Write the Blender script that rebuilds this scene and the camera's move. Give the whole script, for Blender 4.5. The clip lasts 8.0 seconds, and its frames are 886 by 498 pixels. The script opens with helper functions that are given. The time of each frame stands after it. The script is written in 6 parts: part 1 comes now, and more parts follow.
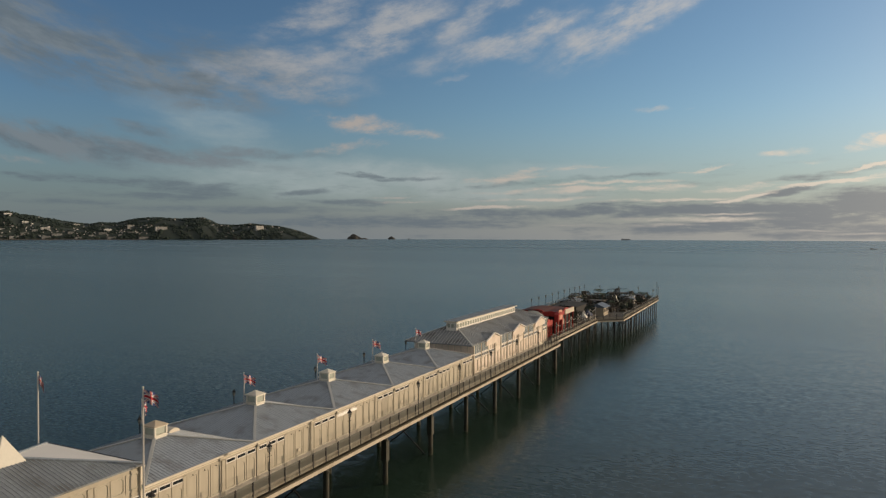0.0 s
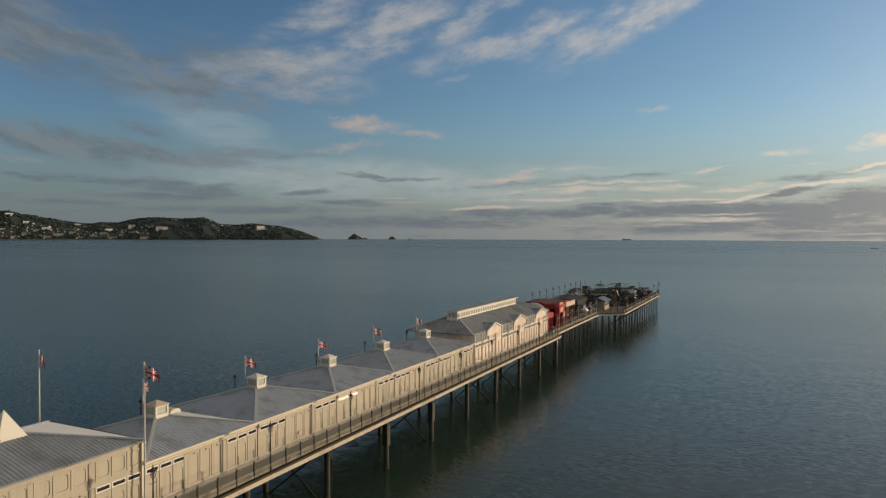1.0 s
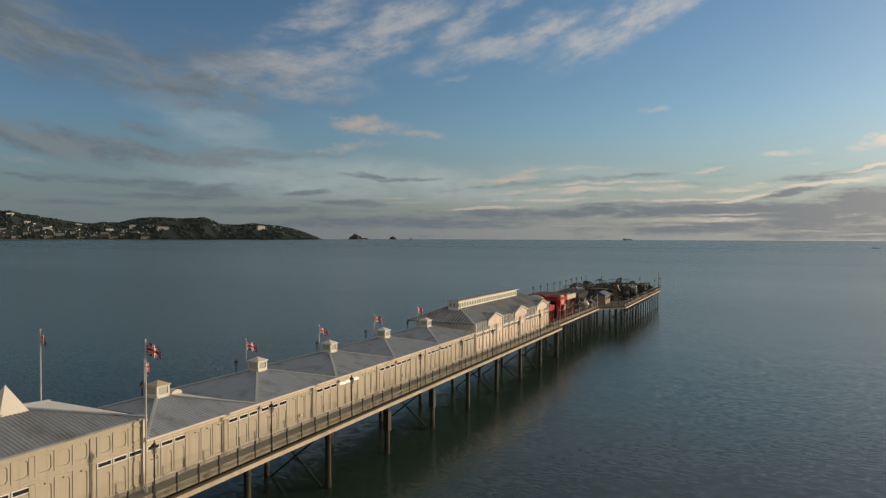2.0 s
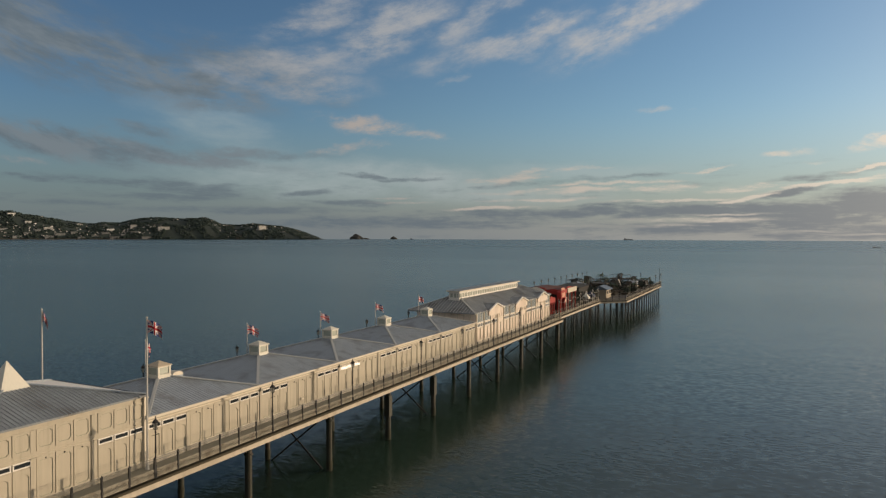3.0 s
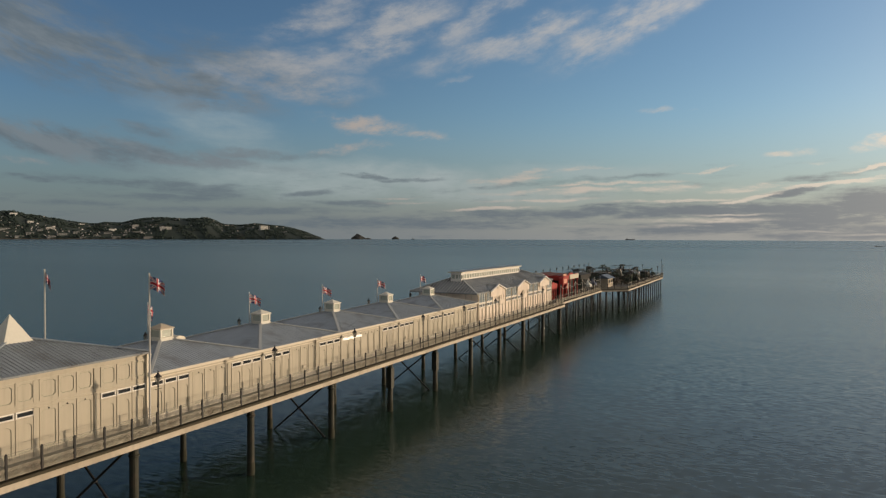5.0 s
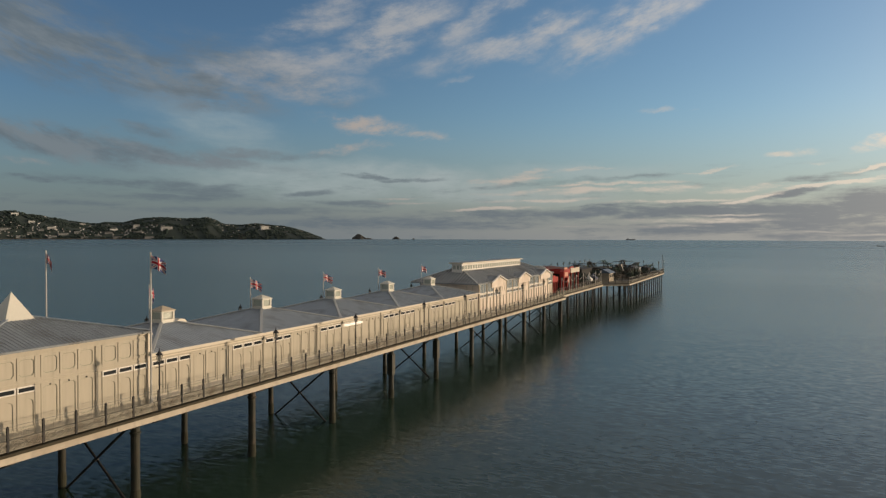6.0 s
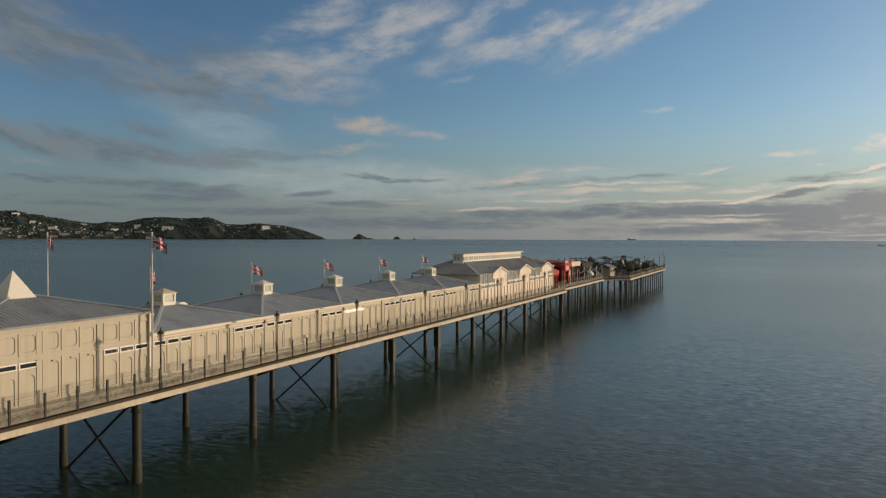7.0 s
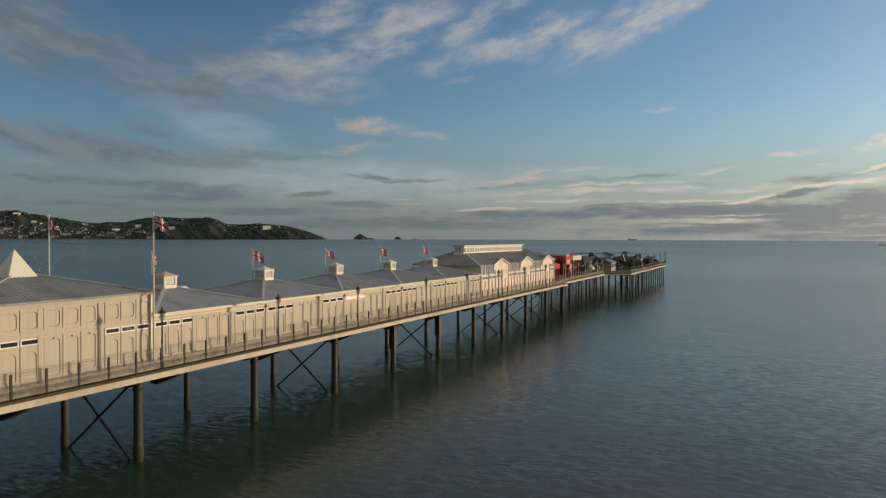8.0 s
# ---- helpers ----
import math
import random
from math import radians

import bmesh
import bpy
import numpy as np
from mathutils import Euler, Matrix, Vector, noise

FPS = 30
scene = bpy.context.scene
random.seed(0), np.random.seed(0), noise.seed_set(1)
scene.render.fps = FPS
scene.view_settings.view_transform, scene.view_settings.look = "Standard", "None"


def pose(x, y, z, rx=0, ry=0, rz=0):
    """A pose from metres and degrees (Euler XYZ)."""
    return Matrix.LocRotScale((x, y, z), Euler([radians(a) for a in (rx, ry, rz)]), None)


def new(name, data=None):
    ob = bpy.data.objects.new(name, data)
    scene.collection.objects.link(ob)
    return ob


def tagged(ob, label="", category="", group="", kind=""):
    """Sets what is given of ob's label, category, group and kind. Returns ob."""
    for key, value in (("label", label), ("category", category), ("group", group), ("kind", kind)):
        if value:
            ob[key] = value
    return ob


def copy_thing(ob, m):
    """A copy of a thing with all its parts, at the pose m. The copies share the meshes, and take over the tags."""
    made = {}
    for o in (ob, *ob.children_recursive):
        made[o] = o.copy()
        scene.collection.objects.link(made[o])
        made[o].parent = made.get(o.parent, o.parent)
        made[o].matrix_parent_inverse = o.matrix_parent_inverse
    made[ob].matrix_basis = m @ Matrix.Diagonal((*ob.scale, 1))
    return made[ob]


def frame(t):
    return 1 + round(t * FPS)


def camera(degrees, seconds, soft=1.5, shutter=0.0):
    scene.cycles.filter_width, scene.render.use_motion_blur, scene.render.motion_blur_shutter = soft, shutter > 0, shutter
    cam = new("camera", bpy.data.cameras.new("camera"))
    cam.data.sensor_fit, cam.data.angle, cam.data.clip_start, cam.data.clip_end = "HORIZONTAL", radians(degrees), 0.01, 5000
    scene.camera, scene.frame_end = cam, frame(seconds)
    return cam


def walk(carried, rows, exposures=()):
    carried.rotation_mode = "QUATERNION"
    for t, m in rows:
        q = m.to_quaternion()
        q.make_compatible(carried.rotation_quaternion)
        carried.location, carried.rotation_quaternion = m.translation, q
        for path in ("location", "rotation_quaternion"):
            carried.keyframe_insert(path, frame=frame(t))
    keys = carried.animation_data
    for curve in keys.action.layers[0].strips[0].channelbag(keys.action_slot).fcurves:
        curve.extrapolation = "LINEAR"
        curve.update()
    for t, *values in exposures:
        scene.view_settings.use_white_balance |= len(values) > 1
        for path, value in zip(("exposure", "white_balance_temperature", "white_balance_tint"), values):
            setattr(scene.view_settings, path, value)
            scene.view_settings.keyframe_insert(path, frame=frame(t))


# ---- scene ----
EXPO = 0.0
AIR, DUST, OZONE = 1.0, 0.3, 2.8
SKY_POWER, SUN_POWER = 0.14, 3.0
VEIL_L, VEIL_R = (1.0, 1.25, 1.45), (2.85, 2.8, 2.7)
PALE_L, PALE_R = (2.3, 2.05, 1.95), (6.0, 5.2, 4.2)
ICE_L, ICE_R = (2.2, 2.3, 2.45), (4.1, 4.1, 4.1)
GREY_L, GREY_R = (0.85, 1.08, 1.26), (1.4, 1.5, 1.62)
MASS_L = (1.28, 1.5, 1.66)
HAZE_L, HAZE_R = (2.35, 2.8, 2.85), (4.0, 4.0, 3.85)
CLOUD_ROUND = (2.1, 2.0, 1.85)
AUREOLE = (12.0, 10.0, 7.6)
COVER = 0.36
WAVES, SEA_ROUGH = 0.05, 0.21
LEE, OPEN = 0.235, 0.42
CLOUD_SUN = (4.2, 3.5, 2.8)
SEA_DEEP, SEA_SAND = (0.024, 0.046, 0.031), (0.082, 0.085, 0.06)

cam = camera(66.8, 8.0, soft=1.3)
PATH = [
    (0.0, 32.035, 0.110, 22.586, -1.079, -0.16, 25.640),
    (0.5, 32.035, 0.094, 21.876, -1.071, -0.16, 25.672),
    (1.0, 32.035, 0.079, 21.175, -1.063, -0.16, 25.704),
    (1.5, 32.035, 0.063, 20.482, -1.056, -0.16, 25.737),
    (2.0, 32.035, 0.047, 19.798, -1.048, -0.16, 25.770),
    (2.5, 32.035, 0.031, 19.122, -1.040, -0.16, 25.803),
    (3.0, 32.035, 0.015, 18.455, -1.032, -0.16, 25.836),
    (3.5, 32.035, -0.000, 17.797, -1.025, -0.16, 25.870),
    (4.0, 32.035, -0.016, 17.147, -1.017, -0.16, 25.904),
    (4.5, 32.035, -0.032, 16.506, -1.009, -0.16, 25.938),
    (5.0, 32.035, -0.048, 15.873, -1.002, -0.16, 25.973),
    (5.5, 32.035, -0.063, 15.249, -0.994, -0.16, 26.007),
    (6.0, 32.035, -0.079, 14.633, -0.986, -0.16, 26.042),
    (6.5, 32.035, -0.095, 14.026, -0.978, -0.16, 26.077),
    (7.0, 32.035, -0.111, 13.427, -0.970, -0.16, 26.113),
    (7.5, 32.035, -0.126, 12.837, -0.963, -0.16, 26.149),
    (8.0, 32.035, -0.142, 12.256, -0.955, -0.16, 26.184),
]
walk(cam, [(t, pose(x, y, z, 90 + pitch, roll, yaw)) for t, x, y, z, pitch, roll, yaw in PATH], [(0.0, EXPO), (8.0, EXPO)])

# ---- world: evening sky with broken cloud, low sun off to the right ----
SUN_AZ, SUN_EL = 52.6, 7.4
world = bpy.data.worlds.new("sky")
scene.world = world
world.use_nodes = True
WT = world.node_tree
WT.nodes.clear()


def wn(kind, **props):
    n = WT.nodes.new(kind)
    for k, v in props.items():
        if k == "operation":
            n.operation = v
        elif k == "data_type":
            n.data_type = v
    return n


def wm(op, a, b=None, clamp=False):
    n = wn("ShaderNodeMath", operation=op)
    n.use_clamp = clamp
    for i, v in enumerate((a, b)):
        if v is None:
            continue
        if isinstance(v, (int, float)):
            n.inputs[i].default_value = v
        else:
            WT.links.new(v, n.inputs[i])
    return n.outputs[0]


def wmix(fac, a, b):
    n = wn("ShaderNodeMix", data_type="RGBA")
    for i, v in ((0, fac), (6, a), (7, b)):
        if isinstance(v, (int, float)):
            n.inputs[i].default_value = v
        elif isinstance(v, tuple):
            n.inputs[i].default_value = (*v, 1)
        else:
            WT.links.new(v, n.inputs[i])
    return n.outputs[2]


def wnoise(x, y, scale, detail=6, rough=0.55, z=0.0):
    c = wn("ShaderNodeCombineXYZ")
    WT.links.new(x, c.inputs[0])
    WT.links.new(y, c.inputs[1])
    c.inputs[2].default_value = z
    n = wn("ShaderNodeTexNoise")
    n.inputs["Scale"].default_value = scale
    n.inputs["Detail"].default_value = detail
    n.inputs["Roughness"].default_value = rough
    WT.links.new(c.outputs[0], n.inputs["Vector"])
    return n.outputs["Fac"]


def wsmooth(v, lo, hi):
    n = wn("ShaderNodeMapRange")
    n.interpolation_type = "SMOOTHSTEP"
    WT.links.new(v, n.inputs[0])
    n.inputs[1].default_value, n.inputs[2].default_value = lo, hi
    return n.outputs[0]


sky = wn("ShaderNodeTexSky")
sky.sky_type = "NISHITA"
sky.sun_disc = False
sky.sun_elevation, sky.sun_rotation = radians(SUN_EL), radians(SUN_AZ)
sky.air_density, sky.dust_density, sky.ozone_density = AIR, DUST, OZONE

co = wn("ShaderNodeTexCoord")
sep = wn("ShaderNodeSeparateXYZ")
WT.links.new(co.outputs["Generated"], sep.inputs[0])
dx, dy, dz = sep.outputs
# bearing from the pier's own heading and height over the horizon, in degrees
bear = wm("MULTIPLY", wm("ARCTAN2", dx, dy), 57.2958)
high = wm("MULTIPLY", wm("ARCSINE", dz), 57.2958)
# ragged edges: both are pushed about by noise at two sizes
w1 = wm("SUBTRACT", wnoise(wm("MULTIPLY", bear, 0.5), high, 0.3, 8, 0.6), 0.5)
w2 = wm("SUBTRACT", wnoise(wm("MULTIPLY", bear, 0.45), high, 0.3, 8, 0.6, z=7.3), 0.5)
bw = wm("ADD", bear, wm("MULTIPLY", w1, 7.0))
calm = wsmooth(high, 0.5, 9.0)
hw = wm("ADD", high, wm("MULTIPLY", w2, wm("ADD", wm("MULTIPLY", calm, 3.2), 0.6)))
# the high cloud bands sag in the west and climb towards the sun
sag = wm("ADD", wm("MINIMUM", bear, -26.0), 43.0)
climb = wm("ADD", wm("MULTIPLY", wm("MULTIPLY", sag, sag), 0.01), wm("MULTIPLY", wm("MAXIMUM", wm("ADD", bear, 26.0), 0.0), 0.34))
tilt_u = wm("ADD", bear, wm("MULTIPLY", high, 0.3))
tilt_v = wm("SUBTRACT", high, wm("MULTIPLY", climb, calm))
fine = wnoise(wm("MULTIPLY", tilt_u, 0.10), wm("MULTIPLY", tilt_v, 0.26), 2.7, 10, 0.66, 3.1)
streak = wnoise(wm("MULTIPLY", bear, 0.2), wm("MULTIPLY", high, 1.15), 1.5, 10, 0.68, 5.7)


def bank(rows):
    """Cloud banks: bearing, height, half length, half thickness, tilt in degrees, weight."""
    total = None
    for b0, h0, length, thick, tilt, weight in rows:
        c, s = math.cos(radians(tilt)), math.sin(radians(tilt))
        u, v = wm("SUBTRACT", bw, b0), wm("SUBTRACT", hw, h0)
        p = wm("ADD", wm("MULTIPLY", u, c / length), wm("MULTIPLY", v, s / length))
        q = wm("ADD", wm("MULTIPLY", u, -s / thick), wm("MULTIPLY", v, c / thick))
        r2 = wm("ADD", wm("MULTIPLY", p, p), wm("MULTIPLY", q, q))
        g = wm("EXPONENT", wm("MULTIPLY", wm("POWER", r2, 1.35), -0.9))
        g = wm("MULTIPLY", g, weight)
        total = g if total is None else wm("MAXIMUM", total, g)
    return total


cirrus = bank([
    (-10.6, 17.1, 6.7, 1.57, 24, 1.43),
    (-13.1, 16.2, 3.7, 1.10, 10, 1.10),
    (-17.5, 16.8, 3.3, 1.37, 25, 1.23),
    (-21.3, 15.3, 6.1, 1.00, 8, 1.04),
    (-30.5, 17.0, 5.2, 2.12, 30, 1.37),
    (-36.6, 17.6, 5.4, 1.35, 22, 1.10),
    (-38.5, 16.5, 3.2, 0.61, 10, 0.78),
    (-32.9, 15.3, 4.9, 1.12, 15, 0.98),
    (-38.0, 13.8, 6.1, 1.35, 8, 0.98),
    (-37.5, 12.2, 5.6, 1.22, 5, 0.91),
    (-43.2, 12.7, 3.3, 0.78, -12, 0.78),
    (-23.3, 17.9, 3.9, 1.62, 35, 0.98),
    (-20.4, 19.2, 4.9, 1.00, 25, 0.85),
    (-26.6, 14.3, 4.5, 0.82, 8, 0.65),
    (-25.2, 13.2, 1.0, 0.25, 0, 0.65),
])
puffs = bank([
    (-32.4, 9.2, 4.3, 0.83, -6, 1.16),
    (-32.5, 9.9, 1.8, 0.61, 0, 0.99),
    (-28.8, 8.5, 3.1, 0.45, -3, 0.83),
    (-34.7, 7.4, 4.8, 0.44, 3, 0.83),
    (-58.3, 5.4, 2.4, 0.32, -2, 0.83),
    (6.8, 6.9, 1.7, 0.47, 8, 1.32),
    (1.2, 6.4, 1.5, 0.30, 5, 0.88),
    (-7.9, 10.5, 1.6, 0.37, -5, 0.66),
    (-6.2, 10.3, 0.8, 0.21, 0, 0.55),
    (2.9, 5.6, 0.9, 0.15, 0, 0.55),
])
mass = bank([
    (-57.3, 14.3, 7.2, 2.75, -8, 1.30),
    (-54.0, 13.1, 8.5, 1.95, -14, 1.17),
    (-46.8, 11.9, 6.8, 1.66, -14, 1.17),
    (-58.7, 16.1, 6.2, 1.86, -5, 0.85),
    (-41.5, 13.4, 7.7, 1.9, -14, 0.85),
    (-56.6, 7.0, 7.3, 1.05, -9, 1.37),
    (-48.9, 6.4, 9.2, 0.71, -5, 1.23),
    (-40.7, 6.8, 6.0, 0.48, 0, 0.91),
    (-49.7, 7.9, 2.8, 0.56, -8, 0.78),
])
streaks = bank([
    (-52.5, 4.3, 4.4, 0.37, -2, 0.86),
    (-46.2, 3.8, 4.9, 0.59, -6, 0.86),
    (-48.1, 3.2, 5.7, 0.30, 0, 0.80),
    (-57.3, 4.2, 2.7, 0.23, 0, 0.69),
    (-37.5, 3.6, 2.0, 0.26, 0, 0.92),
    (-33.1, 2.8, 3.3, 0.26, 0, 1.03),
    (-40.7, 2.2, 7.6, 0.36, 0, 0.80),
    (-30.5, 5.0, 3.8, 0.21, 0, 0.98),
    (-32.4, 1.4, 7.0, 0.47, 0, 0.69),
    (-46.8, 2.2, 5.8, 0.35, 0, 0.57),
    (-54.0, 2.6, 4.7, 0.29, 0, 0.57),
])
bank_low = bank([
    (4.4, 1.9, 9.3, 1.25, 2, 1.25),
    (7.4, 2.6, 6.4, 1.29, 6, 1.25),
    (-4.5, 2.2, 8.4, 0.67, 3, 1.05),
    (-13.3, 2.1, 8.3, 0.56, 2, 0.95),
    (-21.3, 1.7, 10.1, 0.72, 1, 0.85),
    (-1.7, 0.8, 12.8, 0.57, 0, 1.04),
    (1.4, 3.4, 3.2, 0.34, 8, 0.95),
    (-20.4, 4.4, 3.0, 0.24, 2, 0.62),
    (-11.1, 4.9, 4.7, 0.28, 4, 0.62),
    (-4.5, 4.3, 1.8, 0.18, 0, 0.56),
    (2.9, 4.5, 4.2, 0.34, 7, 0.62),
    (-28.1, 1.1, 12.5, 0.53, 0, 0.91),
    (5.5, 0.3, 9.0, 0.5, 0, 0.9),
    (-10.2, 2.7, 7.6, 0.23, 2, 0.80),
])
rims = bank([
    (3.7, 4.0, 4.2, 0.17, 7, 1.20),
    (6.3, 5.0, 2.1, 0.14, 6, 1.10),
    (-1.3, 3.9, 3.6, 0.26, 2, 0.90),
    (-7.5, 4.0, 5.2, 0.32, 2, 0.80),
    (-12.0, 4.4, 5.0, 0.19, 2, 0.90),
    (-15.7, 3.8, 7.7, 0.28, 1, 0.80),
    (-20.4, 4.8, 4.3, 0.34, 2, 0.70),
    (-21.8, 2.4, 4.3, 0.17, 2, 1.00),
    (-17.5, 3.1, 4.7, 0.17, 1, 0.80),
    (-7.5, 3.0, 5.4, 0.16, 2, 1.00),
    (-1.7, 3.1, 2.4, 0.18, 8, 1.00),
])
glow = bank([
    (-5.0, 1.4, 5.7, 0.22, 0, 0.90),
    (-6.7, 1.0, 2.6, 0.14, 0, 0.80),
    (-2.5, 1.8, 4.1, 0.11, 0, 0.60),
    (5.1, 0.3, 3.4, 0.12, 0, 0.5),
    (1.1, 0.5, 5.0, 0.12, 0, 0.5),
    (-29.0, 2.9, 2.9, 0.14, 0, 0.80),
    (-30.0, 3.3, 2.4, 0.14, 0, 0.70),
    (-13.3, 5.8, 2.8, 0.24, 10, 0.70),
    (-5.2, 5.2, 2.5, 0.14, 3, 0.70),
    (-18.5, 5.3, 2.8, 0.24, 8, 0.60),
    (-11.1, 0.9, 6.8, 0.19, 0, 0.50),
])
haze = bank([
    (-44.7, 8.7, 6.2, 2.08, -20, 0.72),
    (-36.6, 4.8, 13.3, 1.93, -2, 0.91),
    (-28.1, 4.9, 11.1, 1.39, -6, 0.91),
    (-22.3, 3.6, 11.1, 1.04, -2, 0.78),
    (-15.2, 5.4, 7.7, 0.91, 0, 0.65),
])
# broken cloud over the part of the sky above and behind
cover = wsmooth(wnoise(wm("MULTIPLY", bear, 0.06), wm("MULTIPLY", high, 0.22), 1.0, 6, 0.6, 9.7), COVER - 0.1, COVER + 0.1)
behind = wsmooth(wm("ABSOLUTE", wm("ADD", bear, 26.0)), 48.0, 75.0)
behind = wm("MAXIMUM", behind, wm("MULTIPLY", wsmooth(high, 21.0, 34.0), 0.95))


def torn(mask, texture, amount, lo, hi, most):
    """A bank eaten away by noise."""
    ragged = wm("ADD", wm("MULTIPLY", wm("SUBTRACT", texture, 0.5), amount), 1.0)
    return wm("MULTIPLY", wsmooth(wm("MULTIPLY", mask, ragged), lo, hi), most)


# the sunny side of the sky is warmer and brighter
warm = wsmooth(bear, -58.0, 38.0)
veil = wm("MULTIPLY", wsmooth(wm("MULTIPLY", high, -1.0), -11.0, 1.0), 0.92)
clear = wn("ShaderNodeMix", data_type="RGBA")
clear.blend_type = "MULTIPLY"
clear.inputs[0].default_value = 1.0
WT.links.new(sky.outputs[0], clear.inputs[6])
WT.links.new(wmix(wsmooth(bear, -64.0, 0.0), (0.70, 0.73, 0.80), (1.16, 1.13, 1.12)), clear.inputs[7])
base = wmix(veil, clear.outputs[2], wmix(warm, VEIL_L, VEIL_R))
lit = wmix(warm, PALE_L, PALE_R)
ice = wmix(warm, ICE_L, ICE_R)
dim = wmix(warm, GREY_L, GREY_R)
soft = wmix(warm, MASS_L, GREY_R)
shade = wnoise(wm("MULTIPLY", tilt_u, 0.16), wm("MULTIPLY", tilt_v, 0.5), 1.4, 7, 0.6, 12.3)
body = wmix(wm("MULTIPLY", wsmooth(shade, 0.4, 0.62), 0.8), soft, dim)
# thin streaks low over the sea everywhere
thin_m = wm("MULTIPLY", wm("MULTIPLY", wsmooth(streak, 0.5, 0.72), wsmooth(wm("MULTIPLY", high, -1.0), -8.0, -1.0)), 0.45)
c = wmix(torn(haze, shade, 1.6, 0.05, 1.4, 0.8), base, wmix(warm, HAZE_L, HAZE_R))
c = wmix(thin_m, c, dim)
c = wmix(torn(mass, fine, 3.4, 0.05, 1.5, 0.92), c, body)
c = wmix(torn(streaks, streak, 3.2, 0.08, 1.0, 0.75), c, dim)
c = wmix(torn(cirrus, fine, 3.6, 0.05, 1.8, 0.95), c, ice)
c = wmix(torn(bank_low, streak, 3.2, 0.1, 1.15, 0.92), c, dim)
c = wmix(torn(rims, streak, 4.4, 0.2, 1.2, 0.9), c, lit)
c = wmix(torn(glow, streak, 4.4, 0.2, 1.2, 0.8), c, lit)
c = wmix(torn(puffs, fine, 4.6, 0.12, 1.6, 0.9), c, lit)
c = wmix(wm("MULTIPLY", wm("MULTIPLY", cover, behind), 0.9), c, wmix(wsmooth(wm("ABSOLUTE", wm("SUBTRACT", bear, SUN_AZ)), 70.0, 10.0), CLOUD_ROUND, CLOUD_SUN))
# the bright aureole round the hidden sun
off_b, off_h = wm("MULTIPLY", wm("SUBTRACT", bear, SUN_AZ), 1 / 28.0), wm("MULTIPLY", wm("SUBTRACT", high, SUN_EL), 1 / 15.0)
aureole = wm("EXPONENT", wm("MULTIPLY", wm("ADD", wm("MULTIPLY", off_b, off_b), wm("MULTIPLY", off_h, off_h)), -1.0))
c = wmix(wm("MULTIPLY", aureole, 0.9), c, AUREOLE)
bg = wn("ShaderNodeBackground")
bg.inputs["Strength"].default_value = SKY_POWER
WT.links.new(c, bg.inputs[0])
wo = wn("ShaderNodeOutputWorld")
WT.links.new(bg.outputs[0], wo.inputs[0])

sun_data = bpy.data.lights.new("sun", "SUN")
sun_data.energy, sun_data.angle, sun_data.color = SUN_POWER, radians(1.2), (1.0, 0.77, 0.53)
sun = new("sun", sun_data)
sun_from = Vector((math.sin(radians(SUN_AZ)) * math.cos(radians(SUN_EL)), math.cos(radians(SUN_AZ)) * math.cos(radians(SUN_EL)), math.sin(radians(SUN_EL))))
sun.matrix_world = Matrix.Translation((60, 60, 60)) @ sun_from.to_track_quat("Z", "Y").to_matrix().to_4x4()

